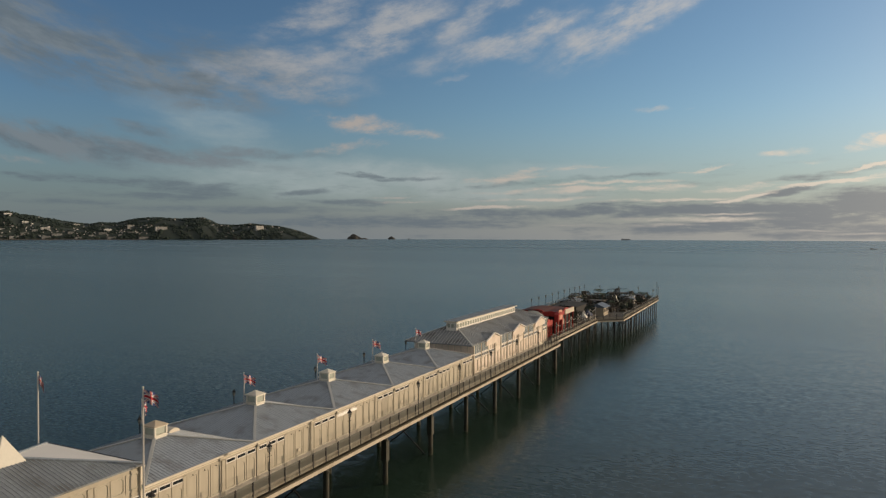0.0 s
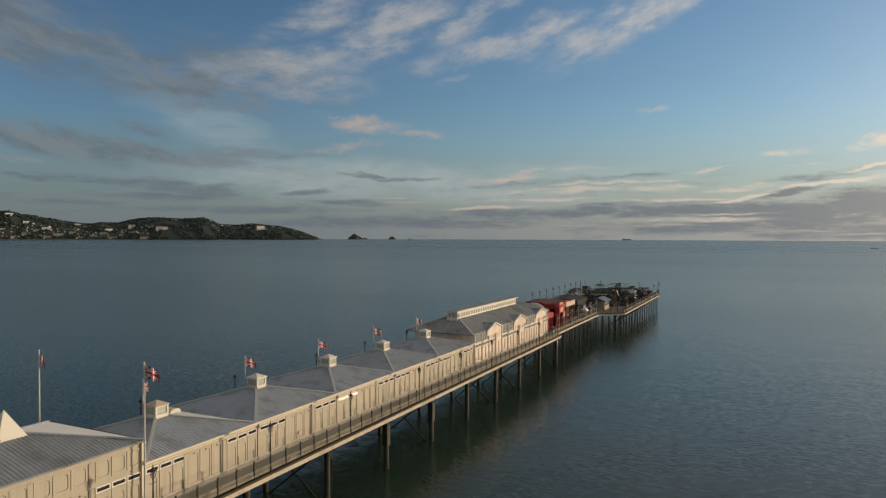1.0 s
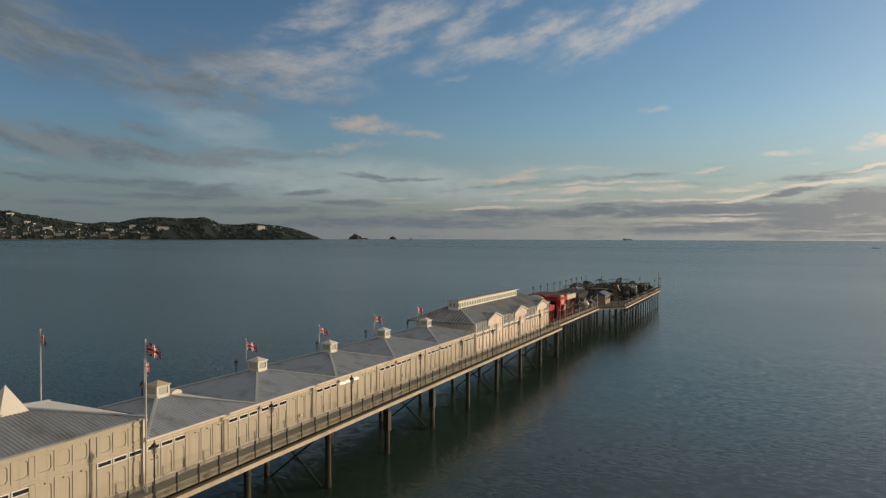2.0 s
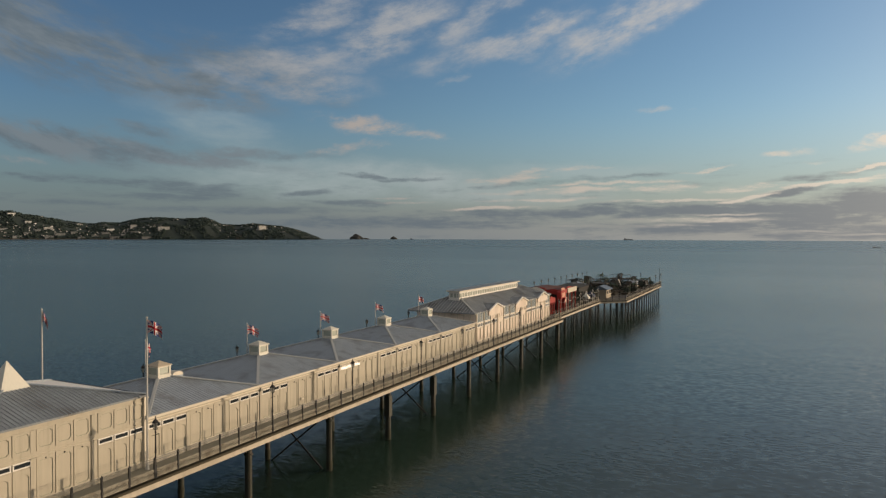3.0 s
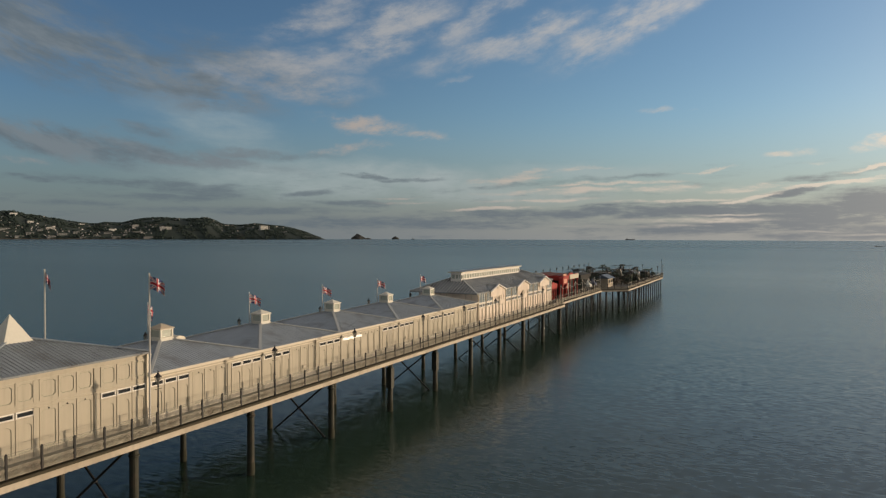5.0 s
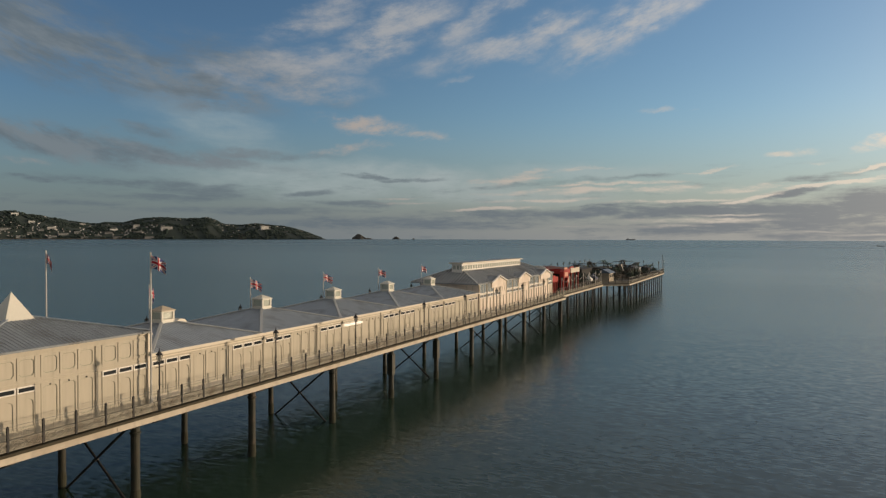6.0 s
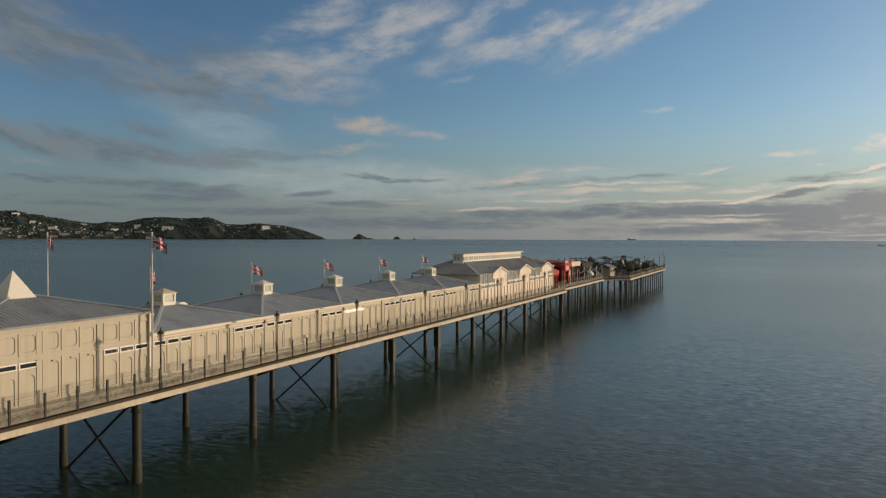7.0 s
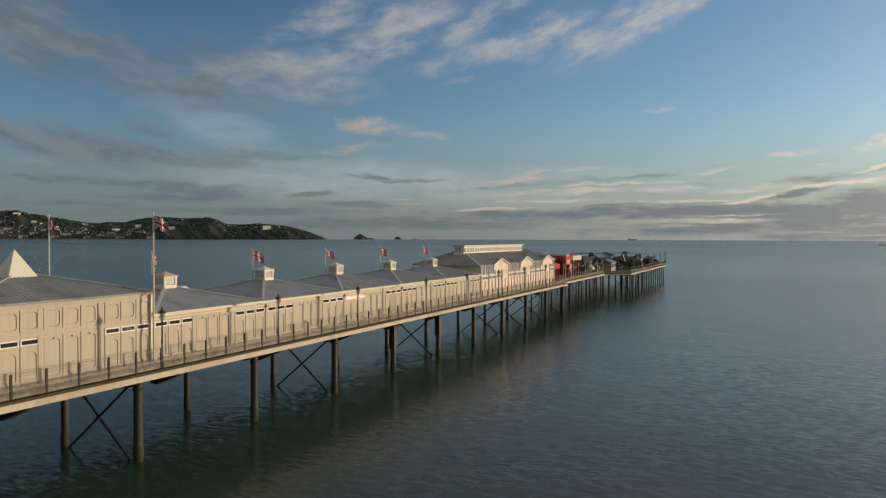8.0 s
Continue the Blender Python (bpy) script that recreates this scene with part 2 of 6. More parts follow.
# ---- materials ----
def material(name, color, rough=0.6, metal=0.0, vary=0.25, size=1.0, grain=0.15, bump=0.15, stain=None, stain_amount=0.0, per_piece=0.0, streak=0.0):
    """A surface with grain and broad patches; size: metres of the broad patches; stain: a second colour in blotches; streak: run-down marks."""
    m = bpy.data.materials.new(name)
    m.use_nodes = True
    nt = m.node_tree
    b = nt.nodes["Principled BSDF"]
    geo = nt.nodes.new("ShaderNodeNewGeometry")

    def tex(scale, detail=5, vec=None):
        n = nt.nodes.new("ShaderNodeTexNoise")
        n.inputs["Scale"].default_value, n.inputs["Detail"].default_value = scale, detail
        nt.links.new(vec or geo.outputs["Position"], n.inputs["Vector"])
        return n.outputs["Fac"]

    def calc(op, a, c):
        n = nt.nodes.new("ShaderNodeMath")
        n.operation = op
        for i, v in enumerate((a, c)):
            if isinstance(v, (int, float)):
                n.inputs[i].default_value = v
            else:
                nt.links.new(v, n.inputs[i])
        return n.outputs[0]

    broad, small = tex(1.0 / size), tex(9.0 / size, 8)
    f = calc("ADD", calc("MULTIPLY", calc("SUBTRACT", broad, 0.5), 2 * vary), calc("MULTIPLY", calc("SUBTRACT", small, 0.5), 2 * grain))
    if per_piece:
        info = nt.nodes.new("ShaderNodeObjectInfo")
        f = calc("ADD", f, calc("MULTIPLY", calc("SUBTRACT", info.outputs["Random"], 0.5), per_piece))
    if streak:
        mp = nt.nodes.new("ShaderNodeMapping")
        mp.inputs["Scale"].default_value = (2.2, 2.2, 0.18)
        nt.links.new(geo.outputs["Position"], mp.inputs[0])
        f = calc("SUBTRACT", f, calc("MULTIPLY", calc("POWER", tex(1.6, 6, mp.outputs[0]), 3.0), streak))
    gain = calc("ADD", f, 1.0)
    vm = nt.nodes.new("ShaderNodeVectorMath")
    vm.operation = "SCALE"
    nt.links.new(gain, vm.inputs["Scale"])
    vm.inputs[0].default_value = color
    out = vm.outputs[0]
    if stain:
        mix = nt.nodes.new("ShaderNodeMix")
        mix.data_type = "RGBA"
        ramp = nt.nodes.new("ShaderNodeMapRange")
        nt.links.new(tex(0.7 / size, 7), ramp.inputs[0])
        ramp.inputs[1].default_value, ramp.inputs[2].default_value, ramp.inputs[4].default_value = 0.5, 0.68, stain_amount
        nt.links.new(ramp.outputs[0], mix.inputs[0])
        nt.links.new(out, mix.inputs[6])
        mix.inputs[7].default_value = (*stain, 1)
        out = mix.outputs[2]
    nt.links.new(out, b.inputs["Base Color"])
    b.inputs["Metallic"].default_value = metal
    nt.links.new(calc("ADD", calc("MULTIPLY", calc("SUBTRACT", small, 0.5), 0.3), rough), b.inputs["Roughness"])
    if bump:
        bp = nt.nodes.new("ShaderNodeBump")
        bp.inputs["Strength"].default_value, bp.inputs["Distance"].default_value = bump, 0.02
        nt.links.new(small, bp.inputs["Height"])
        nt.links.new(bp.outputs[0], b.inputs["Normal"])
    return m


CREAM = material("cream_paint", (0.475, 0.43, 0.338), 0.55, vary=0.06, size=3, grain=0.04, bump=0.1, stain=(0.5, 0.43, 0.33), stain_amount=0.35, streak=0.5)
SHELL = material("pale_pink_cream_paint", (0.8, 0.69, 0.585), 0.55, vary=0.1, size=1.6, grain=0.06, bump=0.1, stain=(0.5, 0.38, 0.28), stain_amount=0.35, streak=0.6)
TRIM = material("cream_trim", (0.67, 0.61, 0.5), 0.5, vary=0.06, size=2, grain=0.05, stain=(0.45, 0.38, 0.3), stain_amount=0.3)
FASCIA = material("edge_board_paint", (0.55, 0.485, 0.39), 0.6, vary=0.12, size=1.6, grain=0.1, stain=(0.3, 0.24, 0.17), stain_amount=0.5, streak=0.6)
LANTERN = material("lantern_paint", (0.66, 0.635, 0.55), 0.5, vary=0.08, size=1.2, grain=0.08, stain=(0.4, 0.36, 0.28), stain_amount=0.4)
CAPTAN = material("tan_cap_paint", (0.46, 0.39, 0.29), 0.6, vary=0.1, size=1.0, grain=0.1)
MOULD = material("moulding_paint", (0.57, 0.515, 0.41), 0.5, vary=0.08, size=1.5, grain=0.05)
SAGE = material("sage_bead_paint", (0.27, 0.285, 0.22), 0.6, vary=0.15, size=1)
GROOVE = material("moulding_shade_paint", (0.3, 0.29, 0.25), 0.6, vary=0.1, size=1)
WHITE = material("white_paint", (0.78, 0.75, 0.7), 0.45, vary=0.05, size=2, grain=0.04, stain=(0.5, 0.46, 0.4), stain_amount=0.25)
ROOF = material("grey_roof_sheet", (0.33, 0.375, 0.425), 0.48, metal=0.0, vary=0.14, size=0.9, grain=0.3, stain=(0.15, 0.15, 0.14), stain_amount=0.75)
ROOF2 = material("weathered_roof_sheet", (0.215, 0.24, 0.26), 0.55, vary=0.25, size=1.3, grain=0.35, stain=(0.11, 0.105, 0.1), stain_amount=0.8)
ROOF3 = material("old_dark_roof_sheet", (0.235, 0.25, 0.26), 0.6, vary=0.3, size=1.6, grain=0.4, stain=(0.08, 0.075, 0.07), stain_amount=0.85)
SEAM = material("pale_roof_seam", (0.4, 0.4, 0.39), 0.5, vary=0.2, size=1, per_piece=0.3)
BATTEN = material("roof_batten_paint", (0.28, 0.315, 0.35), 0.6, vary=0.25, size=0.8, grain=0.3, per_piece=0.2)
HIPCAP = material("hip_capping", (0.44, 0.45, 0.44), 0.5, vary=0.1, size=2)
IRON = material("dark_iron_paint", (0.02, 0.021, 0.022), 0.6, metal=0.2, vary=0.3, size=0.8, grain=0.2, stain=(0.05, 0.034, 0.024), stain_amount=0.4)
PILE = material("pile_iron", (0.03, 0.031, 0.02), 0.55, vary=0.35, size=0.7, grain=0.3, bump=0.5, stain=(0.085, 0.055, 0.035), stain_amount=0.6)
WEED = material("weed_crust", (0.035, 0.035, 0.02), 0.85, vary=0.4, size=0.4, grain=0.4, bump=1.0)
RAILIRON = material("railing_grey_paint", (0.28, 0.27, 0.23), 0.5, metal=0.1, vary=0.3, size=0.6, grain=0.3)
SCROLL = material("scroll_panel_paint", (0.31, 0.285, 0.225), 0.6, vary=0.35, size=0.5, grain=0.3, stain=(0.12, 0.08, 0.05), stain_amount=0.6)
DECK = material("deck_boards", (0.26, 0.25, 0.2), 0.75, vary=0.2, size=1.5, grain=0.2, bump=0.3, per_piece=0.2)
HEADDECK = material("dark_worn_deck", (0.1, 0.092, 0.078), 0.8, vary=0.35, size=2.0, grain=0.3, bump=0.3, stain=(0.05, 0.045, 0.04), stain_amount=0.7)
BEAM = material("under_deck_timber", (0.045, 0.04, 0.035), 0.8, vary=0.3, size=1, grain=0.3)
POLE = material("white_pole_paint", (0.62, 0.6, 0.56), 0.4, vary=0.08, size=0.8)
RED = material("red_paint", (0.35, 0.026, 0.02), 0.75, vary=0.3, size=1.0, grain=0.25, stain=(0.1, 0.01, 0.01), stain_amount=0.4)
REDROOF = material("dark_red_felt", (0.1, 0.03, 0.024), 0.85, vary=0.3, size=1.2, grain=0.3, stain=(0.05, 0.012, 0.012), stain_amount=0.6)
PINK = material("salmon_paint", (0.62, 0.3, 0.2), 0.5, vary=0.1, size=1.5)
BLUEROOF = material("slate_blue_roof", (0.12, 0.15, 0.19), 0.5, vary=0.12, size=1.2)
EDGE = material("mossy_deck_edge", (0.05, 0.04, 0.022), 0.85, vary=0.35, size=0.8, grain=0.4, bump=0.4, stain=(0.05, 0.045, 0.025), stain_amount=0.7)
# dark ride steel; its near-black also stands in for shade inside stalls and openings
DARK = material("dark_steel_and_shade", (0.017, 0.017, 0.016), 0.85, vary=0.3, size=1, grain=0.3)
RIDEGREEN = material("green_ride_paint", (0.06, 0.09, 0.05), 0.55, vary=0.3, size=1)
TIMBER = material("ride_timber", (0.07, 0.055, 0.038), 0.7, vary=0.3, size=0.8, grain=0.2)
CANVAS = material("tent_canvas", (0.7, 0.68, 0.62), 0.7, vary=0.06, size=1)
NAVY = material("navy_cover", (0.03, 0.04, 0.08), 0.6, vary=0.15, size=1)
LAMPGLASS = material("lamp_glass", (0.38, 0.37, 0.33), 0.15, vary=0.1, size=0.5)
FLAG_B = material("flag_blue_cloth", (0.025, 0.035, 0.15), 0.8, vary=0.1, size=0.3)
FLAG_R = material("flag_red_cloth", (0.4, 0.02, 0.035), 0.8, vary=0.1, size=0.3)
FLAG_W = material("flag_white_cloth", (0.68, 0.66, 0.64), 0.8, vary=0.06, size=0.3)
WOODS = material("far_woodland", (0.022, 0.038, 0.032), 0.9, vary=0.4, size=40, grain=0.3, bump=0)
LAND = material("far_hillside", (0.024, 0.038, 0.034), 0.9, vary=0.3, size=60, grain=0.3, bump=0, stain=(0.045, 0.052, 0.042), stain_amount=0.5)
CLIFF = material("red_cliff", (0.08, 0.064, 0.055), 0.9, vary=0.3, size=25, grain=0.3, bump=0)
ROCK = material("island_rock", (0.06, 0.06, 0.055), 0.9, vary=0.3, size=20, grain=0.3, bump=0)
RENDER_W = material("pale_house_render", (0.5, 0.5, 0.49), 0.7, vary=0.1, size=8, per_piece=0.7, bump=0)
HARBOUR = material("grey_harbour_cladding", (0.16, 0.17, 0.175), 0.8, vary=0.3, size=12, per_piece=0.6, bump=0)
TILE = material("house_roof_tile", (0.16, 0.13, 0.12), 0.8, vary=0.2, size=8, per_piece=0.5, bump=0)
HULL = material("ship_hull", (0.36, 0.36, 0.37), 0.6, vary=0.1, size=8, bump=0)


def glass(name, color, rough, gloss=0.5):
    m = bpy.data.materials.new(name)
    m.use_nodes = True
    b = m.node_tree.nodes["Principled BSDF"]
    n = m.node_tree.nodes.new("ShaderNodeTexNoise")
    n.inputs["Scale"].default_value = 1.4
    r = m.node_tree.nodes.new("ShaderNodeMapRange")
    r.inputs[3].default_value, r.inputs[4].default_value = rough * 0.6, rough * 1.6
    m.node_tree.links.new(n.outputs["Fac"], r.inputs[0])
    m.node_tree.links.new(r.outputs[0], b.inputs["Roughness"])
    b.inputs["Base Color"].default_value = (*color, 1)
    b.inputs["IOR"].default_value = 1.45
    b.inputs["Specular IOR Level"].default_value = gloss
    return m


GLASS = glass("dark_window_glass", (0.03, 0.035, 0.04), 0.15, 0.02)
FROST = glass("lantern_glazing", (0.4, 0.43, 0.37), 0.2)
# pale copy of the window glass, with the sun's glint put into its colour
GLINT_GLASS = glass("sun_glint_glass", (0.5, 0.5, 0.48), 0.3, 0.3)


def water(name):
    m = bpy.data.materials.new(name)
    m.use_nodes = True
    nt = m.node_tree
    b = nt.nodes["Principled BSDF"]
    geo = nt.nodes.new("ShaderNodeNewGeometry")

    def tex(sx, sy, scale, detail, rough=0.5):
        mp = nt.nodes.new("ShaderNodeMapping")
        mp.inputs["Rotation"].default_value = (0, 0, radians(-22))
        mp.inputs["Scale"].default_value = (sx, sy, 1)
        nt.links.new(geo.outputs["Position"], mp.inputs[0])
        n = nt.nodes.new("ShaderNodeTexNoise")
        n.inputs["Scale"].default_value, n.inputs["Detail"].default_value, n.inputs["Roughness"].default_value = scale, detail, rough
        nt.links.new(mp.outputs[0], n.inputs["Vector"])
        return n.outputs["Fac"]

    swell, chop, ripple = tex(0.3, 1.0, 0.12, 3), tex(0.3, 1.0, 0.8, 4, 0.6), tex(0.4, 1.0, 3.2, 3)
    add = nt.nodes.new("ShaderNodeMath")
    add.operation = "MULTIPLY_ADD"
    nt.links.new(chop, add.inputs[0])
    add.inputs[1].default_value = 0.22
    nt.links.new(swell, add.inputs[2])
    add2 = nt.nodes.new("ShaderNodeMath")
    add2.operation = "MULTIPLY_ADD"
    nt.links.new(ripple, add2.inputs[0])
    add2.inputs[1].default_value = 0.1
    nt.links.new(add.outputs[0], add2.inputs[2])
    bp = nt.nodes.new("ShaderNodeBump")
    bp.inputs["Strength"].default_value, bp.inputs["Distance"].default_value = 1.0, WAVES
    nt.links.new(add2.outputs[0], bp.inputs["Height"])
    # small facets that tilt the surface at any distance
    mp = nt.nodes.new("ShaderNodeMapping")
    mp.inputs["Rotation"].default_value, mp.inputs["Scale"].default_value = (0, 0, radians(-22)), (0.4, 1.0, 1)
    nt.links.new(geo.outputs["Position"], mp.inputs[0])
    facet = nt.nodes.new("ShaderNodeTexNoise")
    facet.inputs["Scale"].default_value, facet.inputs["Detail"].default_value = 3.6, 3
    nt.links.new(mp.outputs[0], facet.inputs["Vector"])
    # lee water beside the pier lies flatter than the open bay
    away = nt.nodes.new("ShaderNodeVectorMath")
    away.operation = "DISTANCE"
    nt.links.new(geo.outputs["Position"], away.inputs[0])
    away.inputs[1].default_value = (70, 60, 0)
    rough_far = nt.nodes.new("ShaderNodeMapRange")
    nt.links.new(away.outputs["Value"], rough_far.inputs[0])
    rough_far.inputs[1].default_value, rough_far.inputs[2].default_value = 78, 320
    rough_far.inputs[3].default_value, rough_far.inputs[4].default_value = LEE, OPEN
    calm_far = nt.nodes.new("ShaderNodeMapRange")
    nt.links.new(away.outputs["Value"], calm_far.inputs[0])
    calm_far.inputs[1].default_value, calm_far.inputs[2].default_value = 350, 1300
    calm_far.inputs[3].default_value, calm_far.inputs[4].default_value = 1.0, 0.12
    slope = nt.nodes.new("ShaderNodeMath")
    slope.operation = "MULTIPLY"
    nt.links.new(rough_far.outputs[0], slope.inputs[0])
    nt.links.new(calm_far.outputs[0], slope.inputs[1])
    vec = None
    for op, other in (("SUBTRACT", (0.5, 0.5, 0.5)), ("MULTIPLY", (1, 1, 0)), ("SCALE", None), ("ADD", (0, 0, 1)), ("NORMALIZE", None)):
        n = nt.nodes.new("ShaderNodeVectorMath")
        n.operation = op
        nt.links.new(vec or facet.outputs["Color"], n.inputs[0])
        if other:
            n.inputs[1].default_value = other
        if op == "SCALE":
            nt.links.new(slope.outputs[0], n.inputs["Scale"])
        vec = n.outputs[0]
    nt.links.new(vec, bp.inputs["Normal"])
    nt.links.new(bp.outputs[0], b.inputs["Normal"])
    # wind lanes: calmer and rougher patches
    lanes = nt.nodes.new("ShaderNodeMapRange")
    nt.links.new(tex(0.12, 1.0, 0.006, 4), lanes.inputs[0])
    lanes.inputs[1].default_value, lanes.inputs[2].default_value = 0.3, 0.7
    lanes.inputs[3].default_value, lanes.inputs[4].default_value = SEA_ROUGH * 0.85, SEA_ROUGH * 1.15
    # waves too small to see far out turn into roughness
    far_gloss = nt.nodes.new("ShaderNodeMapRange")
    nt.links.new(away.outputs["Value"], far_gloss.inputs[0])
    far_gloss.inputs[1].default_value, far_gloss.inputs[2].default_value = 250, 1300
    far_gloss.inputs[3].default_value, far_gloss.inputs[4].default_value = 0.0, 0.06
    gloss = nt.nodes.new("ShaderNodeMath")
    nt.links.new(lanes.outputs[0], gloss.inputs[0])
    nt.links.new(far_gloss.outputs[0], gloss.inputs[1])
    nt.links.new(gloss.outputs[0], b.inputs["Roughness"])
    flat_far = nt.nodes.new("ShaderNodeMapRange")
    nt.links.new(away.outputs["Value"], flat_far.inputs[0])
    flat_far.inputs[1].default_value, flat_far.inputs[2].default_value = 150, 700
    flat_far.inputs[3].default_value, flat_far.inputs[4].default_value = 1.0, 0.0
    nt.links.new(flat_far.outputs[0], bp.inputs["Strength"])
    mix = nt.nodes.new("ShaderNodeMix")
    mix.data_type = "RGBA"
    # sandy shallows on the shore side, deeper green water beyond the pier, mixed in cloudy plumes
    axes = nt.nodes.new("ShaderNodeSeparateXYZ")
    nt.links.new(geo.outputs["Position"], axes.inputs[0])
    plume = nt.nodes.new("ShaderNodeMath")
    plume.operation = "MULTIPLY_ADD"
    nt.links.new(tex(0.3, 1.0, 0.02, 4), plume.inputs[0])
    plume.inputs[1].default_value = 30.0
    nt.links.new(axes.outputs[0], plume.inputs[2])
    shoal = nt.nodes.new("ShaderNodeMapRange")
    shoal.interpolation_type = "SMOOTHSTEP"
    nt.links.new(plume.outputs[0], shoal.inputs[0])
    shoal.inputs[1].default_value, shoal.inputs[2].default_value = 16.0, 56.0
    nt.links.new(shoal.outputs[0], mix.inputs[0])
    mix.inputs[6].default_value, mix.inputs[7].default_value = (*SEA_DEEP, 1), (*SEA_SAND, 1)
    nt.links.new(mix.outputs[2], b.inputs["Base Color"])
    b.inputs["IOR"].default_value = 1.315
    return m


SEA = water("sea_water")


# ---- building helpers ----
def box(bm, x0, x1, y0, y1, z0, z1):
    v = [bm.verts.new((x, y, z)) for z in (z0, z1) for y in (y0, y1) for x in (x0, x1)]
    for f in ((0, 2, 3, 1), (4, 5, 7, 6), (0, 1, 5, 4), (2, 6, 7, 3), (0, 4, 6, 2), (1, 3, 7, 5)):
        bm.faces.new([v[i] for i in f])
    return bm


def tube(bm, p0, p1, r0, r1=None, seg=8, caps=True):
    """A round bar from p0 to p1."""
    r1 = r0 if r1 is None else r1
    p0, p1 = Vector(p0), Vector(p1)
    q = (p1 - p0).to_track_quat("Z", "Y")
    rings = []
    for p, r in ((p0, r0), (p1, r1)):
        rings.append([bm.verts.new(p + q @ Vector((r * math.cos(2 * math.pi * i / seg), r * math.sin(2 * math.pi * i / seg), 0))) for i in range(seg)])
    for i in range(seg):
        bm.faces.new((rings[0][i], rings[0][(i + 1) % seg], rings[1][(i + 1) % seg], rings[1][i]))
    if caps:
        bm.faces.new(rings[0][::-1])
        bm.faces.new(rings[1])
    return bm


def turned(bm, profile, seg=10, x=0.0, y=0.0):
    """A turned shape from (radius, height) rows, upright at x, y."""
    rings = [[bm.verts.new((x + r * math.cos(2 * math.pi * i / seg), y + r * math.sin(2 * math.pi * i / seg), z)) for i in range(seg)] for r, z in profile]
    for a, b in zip(rings, rings[1:]):
        for i in range(seg):
            bm.faces.new((a[i], a[(i + 1) % seg], b[(i + 1) % seg], b[i]))
    bm.faces.new(rings[0][::-1])
    bm.faces.new(rings[-1])
    return bm


def bar(bm, p0, p1, w, h):
    """A square bar from p0 to p1."""
    p0, p1 = Vector(p0), Vector(p1)
    d = (p1 - p0).normalized()
    side = d.cross(Vector((0, 0, 1)))
    side = side.normalized() if side.length > 1e-4 else Vector((1, 0, 0))
    up = side.cross(d)
    c = [(-w / 2, -h / 2), (w / 2, -h / 2), (w / 2, h / 2), (-w / 2, h / 2)]
    a = [bm.verts.new(p0 + side * u + up * v) for u, v in c]
    b = [bm.verts.new(p1 + side * u + up * v) for u, v in c]
    for i in range(4):
        bm.faces.new((a[i], a[(i + 1) % 4], b[(i + 1) % 4], b[i]))
    bm.faces.new(a[::-1])
    bm.faces.new(b)
    return bm


def slab(bm, pts, thick):
    """A flat plate with the outline pts (counter-clockwise from above), thick metres deep below it."""
    top = [bm.verts.new(p) for p in pts]
    low = [bm.verts.new((p[0], p[1], p[2] - thick)) for p in pts]
    bm.faces.new(top)
    bm.faces.new(low[::-1])
    n = len(pts)
    for i in range(n):
        bm.faces.new((top[i], low[i], low[(i + 1) % n], top[(i + 1) % n]))
    return bm


def ring_on_wall(bm, outline, inset, depth):
    """A moulded frame on a wall that faces +x: outline is (y, z) rows round a centre; inset is its width, depth how far it stands proud."""
    cy = sum(p[0] for p in outline) / len(outline)
    cz = sum(p[1] for p in outline) / len(outline)
    hy = max(abs(p[0] - cy) for p in outline)
    hz = max(abs(p[1] - cz) for p in outline)
    def grown(k):
        return [(cy + (y - cy) * (1 + k / hy), cz + (z - cz) * (1 + k / hz)) for y, z in outline]

    # the outer side slopes gently up from the wall, the inner side drops sharply to the panel
    loops = [[bm.verts.new((x, y, z)) for y, z in line] for x, line in ((0, grown(inset * 0.9)), (depth, outline), (depth, grown(-inset * 0.5)), (0, grown(-inset * 0.55)))]
    n = len(outline)
    for a, b in zip(loops, loops[1:]):
        for i in range(n):
            bm.faces.new((a[i], a[(i + 1) % n], b[(i + 1) % n], b[i]))
    return bm


def mesh_of(name, bm, *mats):
    bmesh.ops.recalc_face_normals(bm, faces=bm.faces)
    me = bpy.data.meshes.new(name)
    bm.to_mesh(me)
    bm.free()
    for m in mats:
        me.materials.append(m)
    return me


def part(name, bm, mat, parent, label="", at=(0, 0, 0)):
    """One mesh object under a thing or a part. bm may be a finished mesh, to share it."""
    me = bm if isinstance(bm, bpy.types.Mesh) else mesh_of(name, bm, *(mat if isinstance(mat, (list, tuple)) else (mat,)))
    ob = new(name, me)
    ob.parent = parent
    ob.location = at
    return tagged(ob, label)


def thing(name, at, label, category, group="", kind=""):
    ob = new(name)
    ob.location = at
    ob.empty_display_size = 0.3
    return tagged(ob, label, category, group, kind)


def solid(name, bm, mat, label, category, kind="", at=(0, 0, 0), group=""):
    ob = new(name, mesh_of(name, bm, *(mat if isinstance(mat, (list, tuple)) else (mat,))))
    ob.location = at
    return tagged(ob, label, category, group, kind)


def B():
    return bmesh.new()

# ---- the sea ----
bm = B()
bm.faces.new([bm.verts.new((32 + 4950 * math.cos(2 * math.pi * i / 128), 4950 * math.sin(2 * math.pi * i / 128), 0)) for i in range(128)])
solid("water", bm, SEA, "calm grey-green sea with fine ripples at dusk", "sea", "structure")

# ---- the pier's plan ----
WALL_N, WALL_F, MID = -1.5, -10.0, -5.75
RAIL_N, RAIL_F = 1.15, -12.65
DECK_Z = 4.84
SINK = 0.2  # the walkway lies this far below the kerb that carries the railing
FLOOR = DECK_Z - SINK
BAY, FIRST = 10.08, 28.25
END1, END2 = 109.3, 143.0
